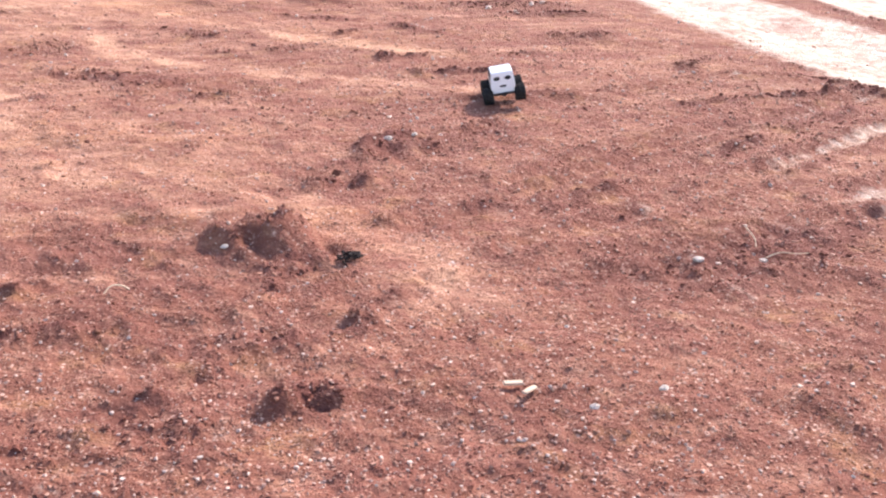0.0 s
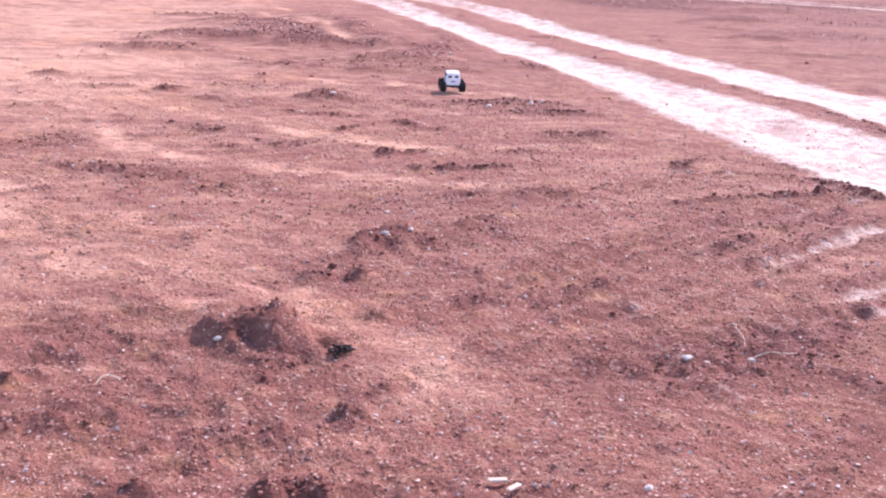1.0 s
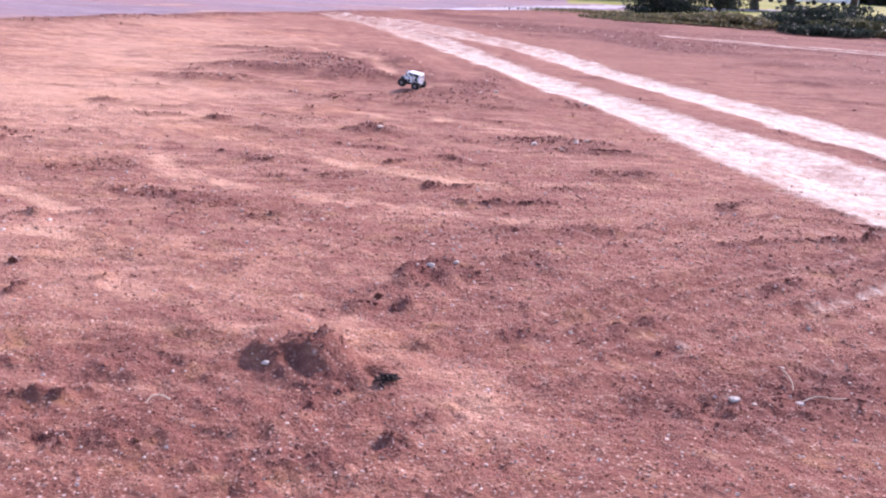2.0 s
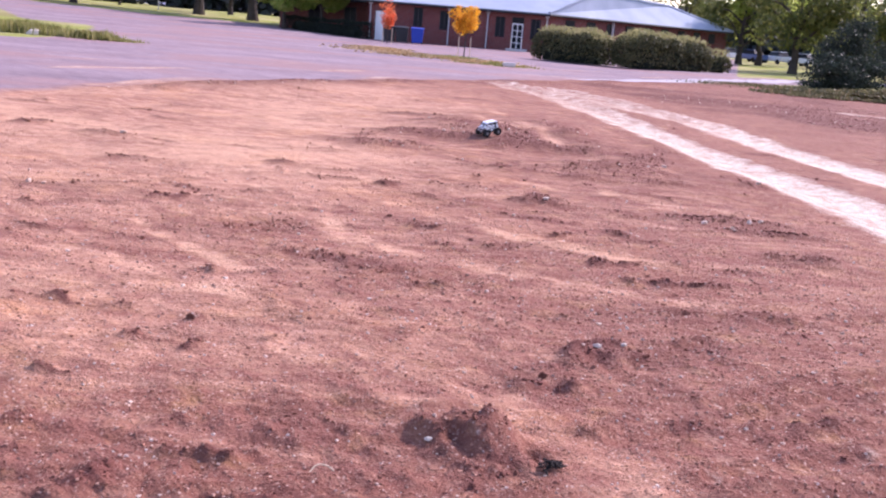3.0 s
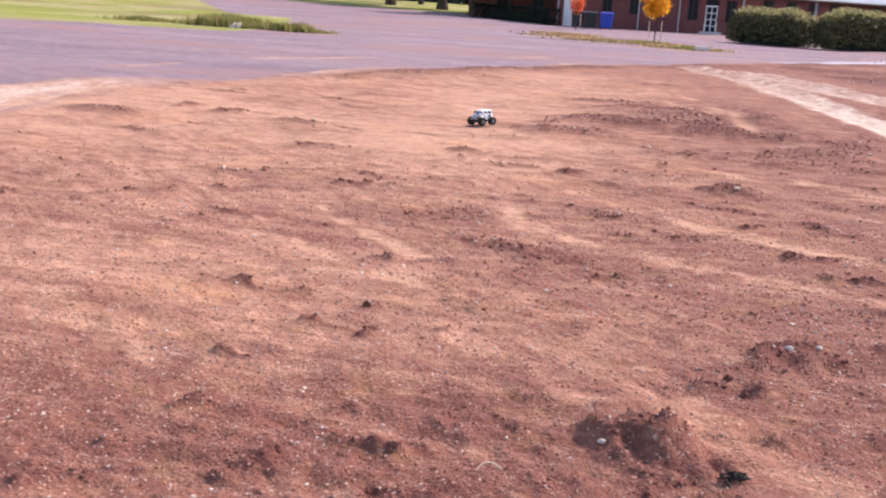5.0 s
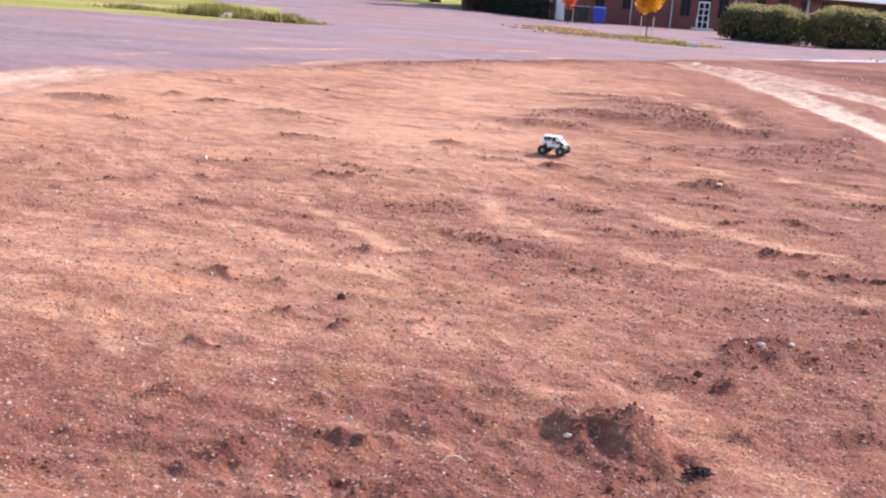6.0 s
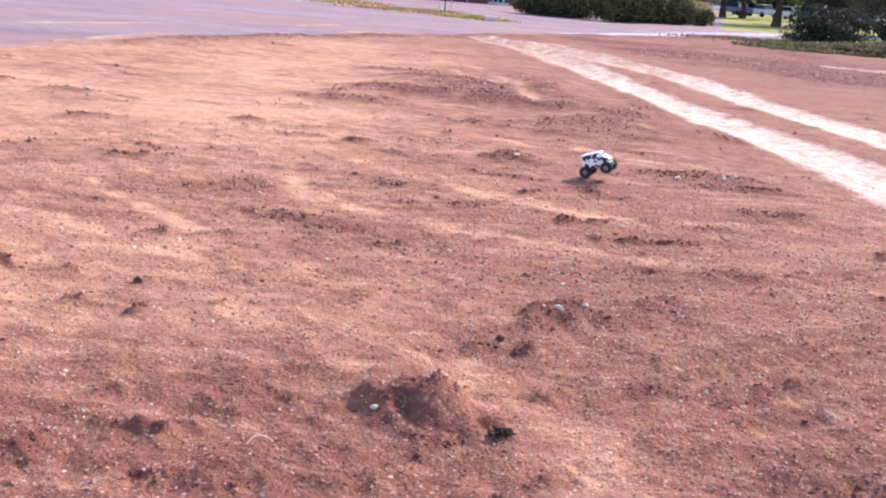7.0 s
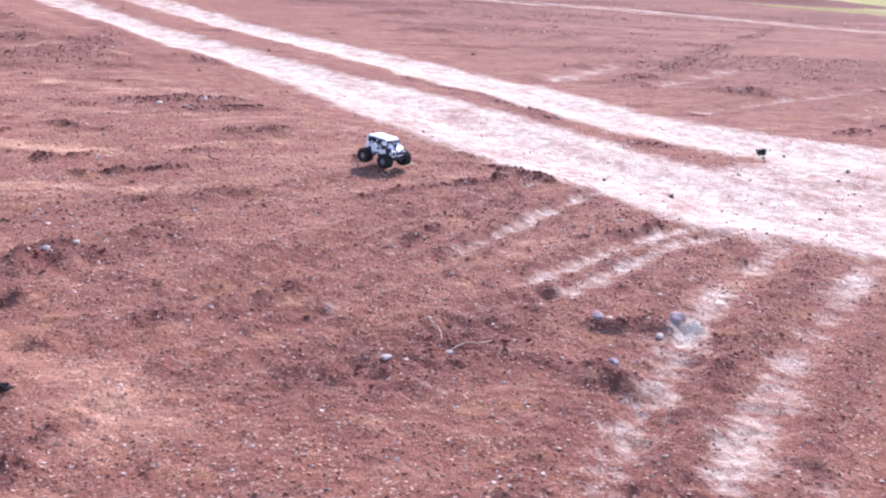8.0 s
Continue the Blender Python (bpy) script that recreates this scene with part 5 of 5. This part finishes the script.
def brick_hall():
    hall = thing("brick_hall", "long single-storey red brick hall with a pale metal roof", "building")
    y0 = 79.3
    # front wall in piers between the openings, which go through it
    holes = [(-5.9, 1.0, 0.0, 2.25), (-3.05, 0.74, 1.25, 2.70), (-1.0, 0.74, 1.15, 2.60), (3.35, 0.76, 0.95, 2.50), (4.72, 0.95, 0.0, 2.55), (6.1, 0.76, 0.95, 2.50)]
    x = -6.9
    for hx, w, lo, hi in holes:
        wall_part("wall", (hx - w / 2 - x, 0.3, 2.95), ((hx - w / 2 + x) / 2, y0 + 0.15, 1.475), M_BRICK, hall)
        if lo > 0:
            wall_part("wall", (w, 0.296, lo), (hx, y0 + 0.15, lo / 2), M_BRICK, hall)
        wall_part("wall", (w, 0.296, 2.95 - hi), (hx, y0 + 0.15, (2.95 + hi) / 2), M_BRICK, hall)
        x = hx + w / 2
    wall_part("wall", (7.2 - x, 0.3, 2.95), ((7.2 + x) / 2, y0 + 0.15, 1.475), M_BRICK, hall)
    for hx, w, lo, hi in (holes[1], holes[2], holes[3], holes[5]):
        window_unit(hall, hx, y0 + 0.16, (lo + hi) / 2, w, hi - lo)
    door = wall_part("door", (0.86, 0.06, 2.05), (4.72, y0 + 0.14, 1.06), M_WHITE, hall, "white glazed door")
    for k in range(4):
        for sx in (-1, 1):
            wall_part("pane", (0.31, 0.02, 0.41), (4.72 + sx * 0.195, y0 + 0.10, 0.36 + 0.47 * k), M_GLASS, door)
    wall_part("fanlight", (0.9, 0.06, 0.42), (4.72, y0 + 0.14, 2.32), M_GLASS, hall, "dark fanlight over the door")
    wall_part("door", (0.9, 0.06, 2.2), (-5.9, y0 + 0.14, 1.10), M_WHITE, hall, "plain white door")
    wall_part("step", (1.6, 0.9, 0.16), (4.72, y0 - 0.45, 0.08), M_CONC, hall)
    for px in (-6.75, -0.65, 2.35, 6.95):
        bm = bmesh.new()
        tube(bm, (px, y0 - 0.1, 0), (px, y0 - 0.1, 2.7), 0.06, 0.06, 8)
        box(bm, (0.3, 0.22, 0.22), (px, y0 - 0.12, 2.78))
        part("downpipe", bm, M_PIPE, hall, "pale painted downpipe")
    # recessed wing and receding wing
    wall_part("wall", (8.0, 0.3, 2.95), (-10.9, 86.0, 1.475), M_BRICK, hall)
    for wx in (-9.0, -12.0):
        window_unit(hall, wx, 85.86, 1.6, 1.0, 1.5)
    wall_part("wall", (0.3, 6.5, 2.949), (-6.75, 82.85, 1.475), M_BRICK, hall)
    ang = math.atan2(100.6 - 79.3, 26.3 - 6.9)
    ln = math.hypot(19.4, 21.3)
    wing = new("wing_wall")
    wing.parent = hall
    wing.matrix_basis = pose(7.2, 79.4, 0, 0, 0, math.degrees(ang))
    wall_part("brickwork", (ln, 0.3, 2.95), (ln / 2, 0.15, 1.475), M_BRICK, wing)
    for k in range(9):
        wall_part("window", (1.2, 0.06, 0.9), (2.6 + 2.9 * k, -0.02, 2.2), M_GLASS, wing, "dark window under the eaves")
    bm = bmesh.new()
    tube(bm, (8.6, -0.1, 0), (8.6, -0.1, 2.8), 0.12, 0.12, 8)
    part("downpipe", bm, M_PIPE, wing)
    wall_part("end_wall", (0.3, 10.0, 2.949), (ln - 0.15, 5.3, 1.475), M_BRICK, wing)
    wall_part("wall", (0.3, 14.0, 2.948), (-14.75, 93.0, 1.475), M_BRICK, hall)
    # roof
    e = 2.95
    pts = [(-15.4, 85.3, e), (-7.6, 85.3, e), (-7.6, 78.7, e), (7.0, 78.7, e), (27.0, 100.2, e), (20.5, 108.0, e), (6.0, 92.0, e), (-15.4, 94.0, e),
           (-15.0, 89.5, 4.6), (-7.3, 84.8, 5.05), (11.4, 85.0, 5.05), (19.3, 95.2, 4.75)]
    faces = [(0, 1, 9, 8), (1, 2, 9), (2, 3, 10, 9), (3, 4, 11, 10), (4, 5, 11), (5, 6, 10, 11), (6, 7, 8, 9, 10), (7, 0, 8)]
    bm = bmesh.new()
    vs = [bm.verts.new(p) for p in pts]
    for f in faces:
        bm.faces.new([vs[i] for i in f])
    bmesh.ops.recalc_face_normals(bm, faces=bm.faces)
    roof = part("roof", bm, M_ROOF, hall, "pale grey-blue metal roof")
    sol = roof.modifiers.new("thick", "SOLIDIFY")
    sol.thickness, sol.offset = 0.14, 0
    for a, b in ((9, 10), (3, 10), (10, 11), (4, 11), (2, 9)):
        bm = bmesh.new()
        tube(bm, Vector(pts[a]) + Vector((0, 0, 0.09)), Vector(pts[b]) + Vector((0, 0, 0.09)), 0.13, 0.13, 7)
        part("ridge_cap", bm, M_ROOF, roof)
    for a, b in ((2, 3), (3, 4), (0, 1)):
        bm = bmesh.new()
        p, q = Vector(pts[a]), Vector(pts[b])
        d = (q - p).normalized()
        o = Vector((d.y, -d.x, 0)) * 0.08
        tube(bm, p + o - Vector((0, 0, 0.06)), q + o - Vector((0, 0, 0.06)), 0.08, 0.08, 6)
        part("gutter", bm, M_BINDARK, roof)
    for px, pz in ((1.6, 4.4), (3.4, 4.5), (4.2, 4.5)):
        bm = bmesh.new()
        tube(bm, (px, 82.2, 3.7), (px, 82.2, pz + 0.4), 0.06, 0.06, 7)
        tube(bm, (px, 82.2, pz + 0.4), (px, 82.2, pz + 0.5), 0.11, 0.05, 7)
        part("vent_pipe", bm, M_PIPE, roof)
    return hall


brick_hall()


def wheelie_bin(x, y, turn, mat, label):
    b = thing("wheelie_bin", label, "bin", pose(x, y, 0, 0, 0, turn), "bins by the wall")
    bm = bmesh.new()
    box(bm, (0.9, 0.8, 1.0), (0, 0, 0.58), (0, 0, 0), 0.05, 2)
    for v in bm.verts:
        k = 0.84 + 0.16 * (v.co.z / 1.08)
        v.co.x *= k
        v.co.y *= k
    part("tub", bm, mat, b)
    bm = bmesh.new()
    box(bm, (0.96, 0.88, 0.10), (0, 0, 1.12), (6, 0, 0), 0.04, 2)
    part("lid", bm, mat, b)
    for sx in (-1, 1):
        bm = bmesh.new()
        tube(bm, (sx * 0.34, 0.3, 0.1), (sx * 0.42, 0.3, 0.1), 0.1, 0.1, 12)
        part("wheel", bm, M_RUBBER, b)


wheelie_bin(-2.85, 75.0, 0, M_BINBLUE, "blue plastic wheeled bin before a brick wall")
wheelie_bin(-4.0, 75.3, 0, M_BINDARK, "black plastic wheeled bin before a brick wall")
wheelie_bin(-4.95, 75.5, 0, M_BINDARK, "black plastic wheeled bin before a brick wall")

# ---- trees of the grounds ----


def at_bearing(deg, r):
    return r * math.sin(radians(deg)), r * math.cos(radians(deg))


GREEN, PALE, DARK = "broad green tree over mown grass", "tree with hanging light green leaves", "dark evergreen tree on a lawn"
for n, (deg, r, h, cr, cl, mat, lab) in enumerate([
        (18.4, 80, 9.0, 4.6, 2.3, M_LEAF, GREEN), (15.6, 104, 9.5, 4.8, 2.0, M_LEAF, GREEN), (16.6, 106, 9.0, 4.5, 2.0, M_LEAFY, GREEN),
        (21.5, 92, 9.5, 5.0, 2.2, M_LEAF, GREEN), (24.4, 78, 8.5, 4.0, 2.1, M_LEAF, GREEN), (25.6, 80, 8.5, 4.0, 2.0, M_LEAF, GREEN),
        (27.4, 82, 9.0, 4.2, 2.0, M_LEAF, GREEN), (30.5, 86, 9.0, 4.5, 2.2, M_LEAF, GREEN), (12.5, 128, 13, 6.0, 2.5, M_LEAF, GREEN),
        (9.0, 130, 12, 6.0, 2.5, M_LEAF, GREEN), (35.0, 100, 9.0, 4.5, 2.0, M_LEAF, GREEN), (20.0, 118, 10, 5.0, 2.2, M_LEAFY, GREEN)]):
    x, y = at_bearing(deg, r)
    tree("tree", x, y, h, cr, cl, 20 + n, mat, lab, 5000, 0.32, 0.19, group="trees beyond the field")
for n, (deg, r, h, cr, cl, mat, lab, tr) in enumerate([
        (-32.8, 120, 13.0, 7.5, 4.0, M_LEAF, GREEN, 0.75), (-27.4, 115, 13.0, 7.0, 4.0, M_LEAF, GREEN, 0.70), (-26.4, 110, 13.0, 7.0, 4.0, M_LEAF, GREEN, 0.75),
        (-20.6, 105, 6.5, 4.2, 1.6, M_LEAF, GREEN, 0.35), (-14.2, 104, 11.0, 6.0, 3.4, M_LEAFD, DARK, 0.50), (-11.3, 97, 10.0, 5.5, 3.0, M_LEAF, GREEN, 0.50),
        (-18.3, 125, 5.5, 2.2, 1.9, M_LEAF, GREEN, 0.16), (-30.0, 128, 5.5, 2.4, 1.8, M_LEAF, GREEN, 0.18), (-23.5, 128, 5.0, 2.0, 1.8, M_LEAF, GREEN, 0.15),
        (-12.5, 118, 8.0, 4.0, 2.0, M_LEAFD, DARK, 0.3), (-9.6, 84, 5.8, 2.8, 1.8, M_LEAFY, PALE, 0.20), (-7.6, 83, 5.8, 2.6, 1.9, M_LEAFY, PALE, 0.18)]):
    x, y = at_bearing(deg, r)
    tree("tree", x, y, h, cr, cl, 50 + n, mat, lab, 6500, tr, 0.23, group="trees on the lawn")


def shrub(x, y, radius, height, seed, leaf, label, n=2600, size=0.075):
    n = 2 * n
    t = thing("shrub", label, "shrub", pose(x, y, floor_z(x, y)))
    nr, rng = np.random.default_rng(seed), random.Random(seed)
    bm = bmesh.new()
    cents = []
    for k in range(14):
        a, w = k * 2.4, radius * rng.uniform(0.2, 0.9)
        e = Vector((math.cos(a) * w, math.sin(a) * w, height * rng.uniform(0.35, 0.88) * (1.15 - 0.5 * w / radius)))
        tube(bm, (0, 0, 0), e, 0.04, 0.012, 5)
        cents.append(ball_points(nr, n // 20, e, (radius * 0.42, radius * 0.42, height * 0.17), 0.2))
        low = Vector((math.cos(a + 1) * w, math.sin(a + 1) * w, height * rng.uniform(0.08, 0.3)))
        cents.append(ball_points(nr, n // 40, low, (radius * 0.4, radius * 0.4, height * 0.12), 0.2))
    part("stem", bm, M_BARK, t)
    v, f = leaf_quads(nr, np.concatenate(cents), size, 0.5)
    v[:, 2] = np.maximum(v[:, 2], 0.0)
    ob = new("foliage", soup("foliage", v, f, leaf))
    ob.parent = t
    return t


shrub(20.0, 52.3, 1.9, 3.6, 1, M_LEAFD, "tall dark evergreen shrub at the field's edge", 4200)
shrub(18.2, 47.6, 1.7, 1.9, 2, M_LEAFD, "dark bushy shrub at the field's edge", 2600)
shrub(26.5, 60.0, 2.2, 3.4, 3, M_LEAFD, "dark evergreen shrub at the field's edge", 3400)
shrub(20.6, 36.8, 1.6, 0.5, 4, M_LEAFD, "low dark shrub beside bare earth", 2200)
shrub(18.4, 40.2, 2.0, 0.60, 7, M_WEED, "drab bushy scrub at the field's edge", 2600)
shrub(22.2, 40.6, 2.2, 1.1, 8, M_LEAFD, "dark spreading shrub at the field's edge", 2800)
shrub(24.9, 40.2, 1.9, 1.2, 9, M_LEAFD, "dark spreading shrub at the field's edge", 2400)
shrub(14.2, 40.6, 1.9, 0.28, 10, M_WEED, "low drab scrub at the field's edge", 1800)
shrub(16.4, 40.8, 1.9, 0.40, 11, M_WEED, "low drab scrub at the field's edge", 2200)
shrub(23.0, 38.0, 1.8, 0.7, 5, M_HEDGE, "low green scrub beside bare earth", 1800)
shrub(27.5, 43.0, 2.0, 0.7, 6, M_HEDGE, "low green scrub beside bare earth", 1800)

# ---- far things ----


def parked_car(x, y, turn, paint, label):
    c = thing("car", label, "car", pose(x, y, floor_z(x, y), 0, 0, turn), "cars in the far car park")
    bm = bmesh.new()
    box(bm, (1.75, 4.3, 0.62), (0, 0, 0.62), (0, 0, 0), 0.12, 2)
    part("body", bm, paint, c)
    bm = bmesh.new()
    box(bm, (1.55, 2.3, 0.55), (0, -0.15, 1.17), (0, 0, 0), 0.1, 2)
    for v in bm.verts:
        if v.co.z > 1.2:
            v.co.y = -0.15 + (v.co.y + 0.15) * 0.72
            v.co.x *= 0.88
    cab = part("cabin", bm, M_GLASS, c)
    bm = bmesh.new()
    box(bm, (1.34, 1.55, 0.05), (0, -0.15, 1.45), (0, 0, 0), 0.02)
    part("roof", bm, paint, cab)
    for sx in (-1, 1):
        for sy in (-1.32, 1.32):
            bm = bmesh.new()
            tube(bm, (sx * 0.68, sy, 0.31), (sx * 0.89, sy, 0.31), 0.31, 0.31, 14)
            part("wheel", bm, M_RUBBER, c)


SILVER = simple("silver_paint", (0.50, 0.52, 0.55), (0.62, 0.64, 0.67), 2, 0.3, 0.3, local=True)
CARWHITE = simple("white_car_paint", (0.76, 0.77, 0.78), (0.84, 0.84, 0.84), 2, 0.25, local=True)
CARBLUE = simple("blue_car_paint", (0.05, 0.09, 0.22), (0.08, 0.12, 0.28), 2, 0.3, local=True)
for k in range(12):
    x, y = at_bearing(14.9 + 1.35 * k, 128 + (k % 3) * 1.2)
    mat, col = ((CARWHITE, "white"), (SILVER, "silver"), (CARWHITE, "white"), (CARBLUE, "dark blue"))[(k * 7 + k // 3) % 4]
    parked_car(x, y, 15 + 8 * (k % 2), mat, col + " car parked beyond the trees")


def site_hut():
    hut = thing("site_building", "plain maroon building behind heaps of earth", "building", pose(40.4, 43.5, 0, 0, 0, -44))
    wall_part("wall", (6.2, 5.0, 3.2), (0, 2.5, 1.6), M_MAROON, hut)
    wall_part("roof", (6.6, 5.4, 0.16), (0, 2.5, 3.28), M_ROOF, hut)
    cabin = thing("site_cabin", "white site cabin behind heaps of earth", "cabin", pose(45.4, 41.6, 0, 0, 0, -46))
    wall_part("wall", (4.6, 2.4, 2.5), (0, 1.2, 1.35), M_WHITE, cabin, bevel=0.04)
    wall_part("window", (1.2, 0.06, 0.9), (-0.9, -0.01, 1.6), M_GLASS, cabin)
    wall_part("door", (0.8, 0.06, 2.0), (1.1, -0.01, 1.15), M_SMOKE, cabin)


site_hut()


def far_woods():
    """A line of woods and sheds that closes the distance, haze mixed into its colours."""
    nr = np.random.default_rng(90)
    n = 60000
    a = np.radians(-75 + 150 * nr.random(n))
    r = 170 + 25 * nr.random(n)
    x, y = r * np.sin(a), r * np.cos(a)
    top = 8 + 4 * vnoise(np.degrees(a) * 0.35, 0 * a, 3) + 2 * vnoise(np.degrees(a) * 1.3, 0 * a, 4)
    z = top * nr.random(n) ** 0.8 + ground_at(x, y)[0]
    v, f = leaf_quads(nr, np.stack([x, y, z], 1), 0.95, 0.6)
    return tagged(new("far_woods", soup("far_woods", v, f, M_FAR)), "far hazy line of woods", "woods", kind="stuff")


far_woods()


def haze_backdrop():
    """Added low backdrop ridge that closes the horizon; haze is put into its colour."""
    az = np.radians(np.arange(-100, 101, 1.0))
    rows = []
    for k, (r, f) in enumerate(((235, 0.0), (260, 0.7), (300, 1.0), (400, 0.9))):
        h = f * (9 + 3 * vnoise(np.degrees(az) * 0.12, 0 * az, 8) + 1.2 * vnoise(np.degrees(az) * 0.6, 0 * az, 9)) - 0.5 * (k == 0)
        rows.append(np.stack([r * np.sin(az), r * np.cos(az), h + 0.5], 1))
    m = len(az)
    f = [[i * m + j, i * m + j + 1, (i + 1) * m + j + 1, (i + 1) * m + j] for i in range(3) for j in range(m - 1)]
    mat = simple("painted_haze", (0.16, 0.17, 0.22), (0.22, 0.22, 0.28), 0.05, 1.0)
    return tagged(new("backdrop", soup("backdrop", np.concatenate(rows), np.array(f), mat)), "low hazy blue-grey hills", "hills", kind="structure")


haze_backdrop()


def lamp_post(x, y, h):
    p = thing("post", "thin grey post on the lawn", "post", pose(x, y, floor_z(x, y)), "posts on the lawn")
    bm = bmesh.new()
    tube(bm, (0, 0, 0), (0, 0, h), 0.07, 0.06, 8)
    part("pole", bm, M_PIPE, p)


lamp_post(*at_bearing(-25.4, 112), 5)
lamp_post(*at_bearing(-16.3, 108), 4)

# ---- what moves ----


def motions():
    """The truck's drive: seconds, x, y, height of its wheels' foot over the plain, heading, nose up, right side down."""
    drive = [
        (0.0, 1.72, 6.03, 0.01, -10, 2, -11), (0.1, 1.80, 6.50, 0.01, -10, 2, -7), (0.2, 1.82, 6.86, 0.0, -9, 0, 0), (0.3, 1.86, 7.10, 0.06, -9, 4, -3),
        (0.4, 1.94, 7.46, 0.07, -8, 3, -18), (0.5, 2.05, 7.92, 0.02, -8, 0, -12), (0.6, 2.10, 8.30, 0.01, -8, 0, 4), (0.8, 2.18, 9.15, 0.0, -7, 0, 0),
        (1.0, 2.29, 10.42, 0.0, -6, 2, 0), (1.2, 2.34, 11.12, 0.02, 2, 2, 0), (1.5, 2.24, 12.1, 0.05, 20, 3, 2), (1.8, 1.95, 12.8, 0.07, 42, 6, -3),
        (2.1, 1.50, 13.1, 0.10, 66, 16, -4), (2.3, 1.20, 13.2, 0.18, 82, 46, -8), (2.4, 1.06, 13.15, 0.20, 86, 42, -22), (2.5, 0.94, 13.15, 0.20, 84, -12, -42),
        (2.6, 0.86, 13.5, 0.30, 92, -58, -18), (2.7, 0.79, 13.9, 0.32, 94, -68, -6), (2.8, 0.70, 14.5, 0.24, 98, -50, -4), (2.9, 0.64, 14.85, 0.18, 104, -38, -4),
        (3.0, 0.54, 15.05, 0.09, 122, -10, -2), (3.2, 0.34, 15.21, 0.07, 130, 4, 0), (3.5, 0.08, 15.16, 0.06, 128, 2, 0), (3.7, -0.13, 15.12, 0.08, 120, 2, 0),
        (3.8, -0.26, 14.8, 0.15, 104, 10, 0), (4.0, -0.52, 14.2, 0.20, 100, 26, -4), (4.1, -0.68, 14.2, 0.20, 98, 28, -5), (4.2, -0.86, 14.35, 0.12, 98, 8, 0),
        (4.3, -1.02, 14.45, 0.03, 98, 0, 0), (4.5, -1.38, 14.6, 0.0, 102, 0, 0), (4.7, -1.68, 14.25, 0.0, 110, 0, 0), (5.0, -2.12, 13.6, 0.0, 145, 0, 4),
        (5.3, -2.12, 12.55, 0.0, 195, 0, 6), (5.55, -1.78, 11.8, 0.0, 240, 0, 3), (5.8, -1.30, 11.44, 0.0, 262, 0, 0), (6.0, -0.73, 11.08, 0.0, 260, 0, 0),
        (6.1, -0.42, 10.86, 0.01, 258, -4, 2), (6.2, -0.11, 10.72, 0.01, 256, -5, 2), (6.3, 0.10, 10.58, 0.0, 255, 0, 0), (6.5, 0.50, 10.38, 0.0, 255, 0, 0),
        (6.6, 0.74, 10.05, 0.03, 253, -6, 0), (6.7, 0.99, 9.70, 0.06, 251, -14, 0), (6.8, 1.26, 9.38, 0.13, 250, -46, 0), (6.9, 1.46, 9.26, 0.11, 249, -24, 0),
        (7.0, 1.68, 9.18, 0.035, 248, 20, 0), (7.1, 1.95, 9.14, 0.03, 246, 22, 0), (7.2, 2.24, 9.05, 0.0, 243, 9, 0), (7.3, 2.47, 8.85, 0.0, 236, 0, 2),
        (7.4, 2.68, 8.60, 0.01, 232, -14, 2), (7.5, 2.87, 8.36, 0.0, 230, -2, 0), (7.7, 3.21, 7.88, 0.0, 216, 2, 0), (7.8, 3.29, 7.35, 0.04, 210, 0, 0),
        (7.9, 3.35, 6.95, 0.02, 206, -6, 0), (8.0, 3.41, 6.60, 0.02, 202, -3, 0)]
    walk(truck, [(t, pose(x, y, z, nose, side, head)) for t, x, y, z, head, nose, side in drive])
    for n, w in enumerate(truck_wheels):
        place = Matrix.Translation(w.location)
        walk(w, [(k / 10, place @ pose(0, 0, 0, -62 * k)) for k in range(81)])


motions()
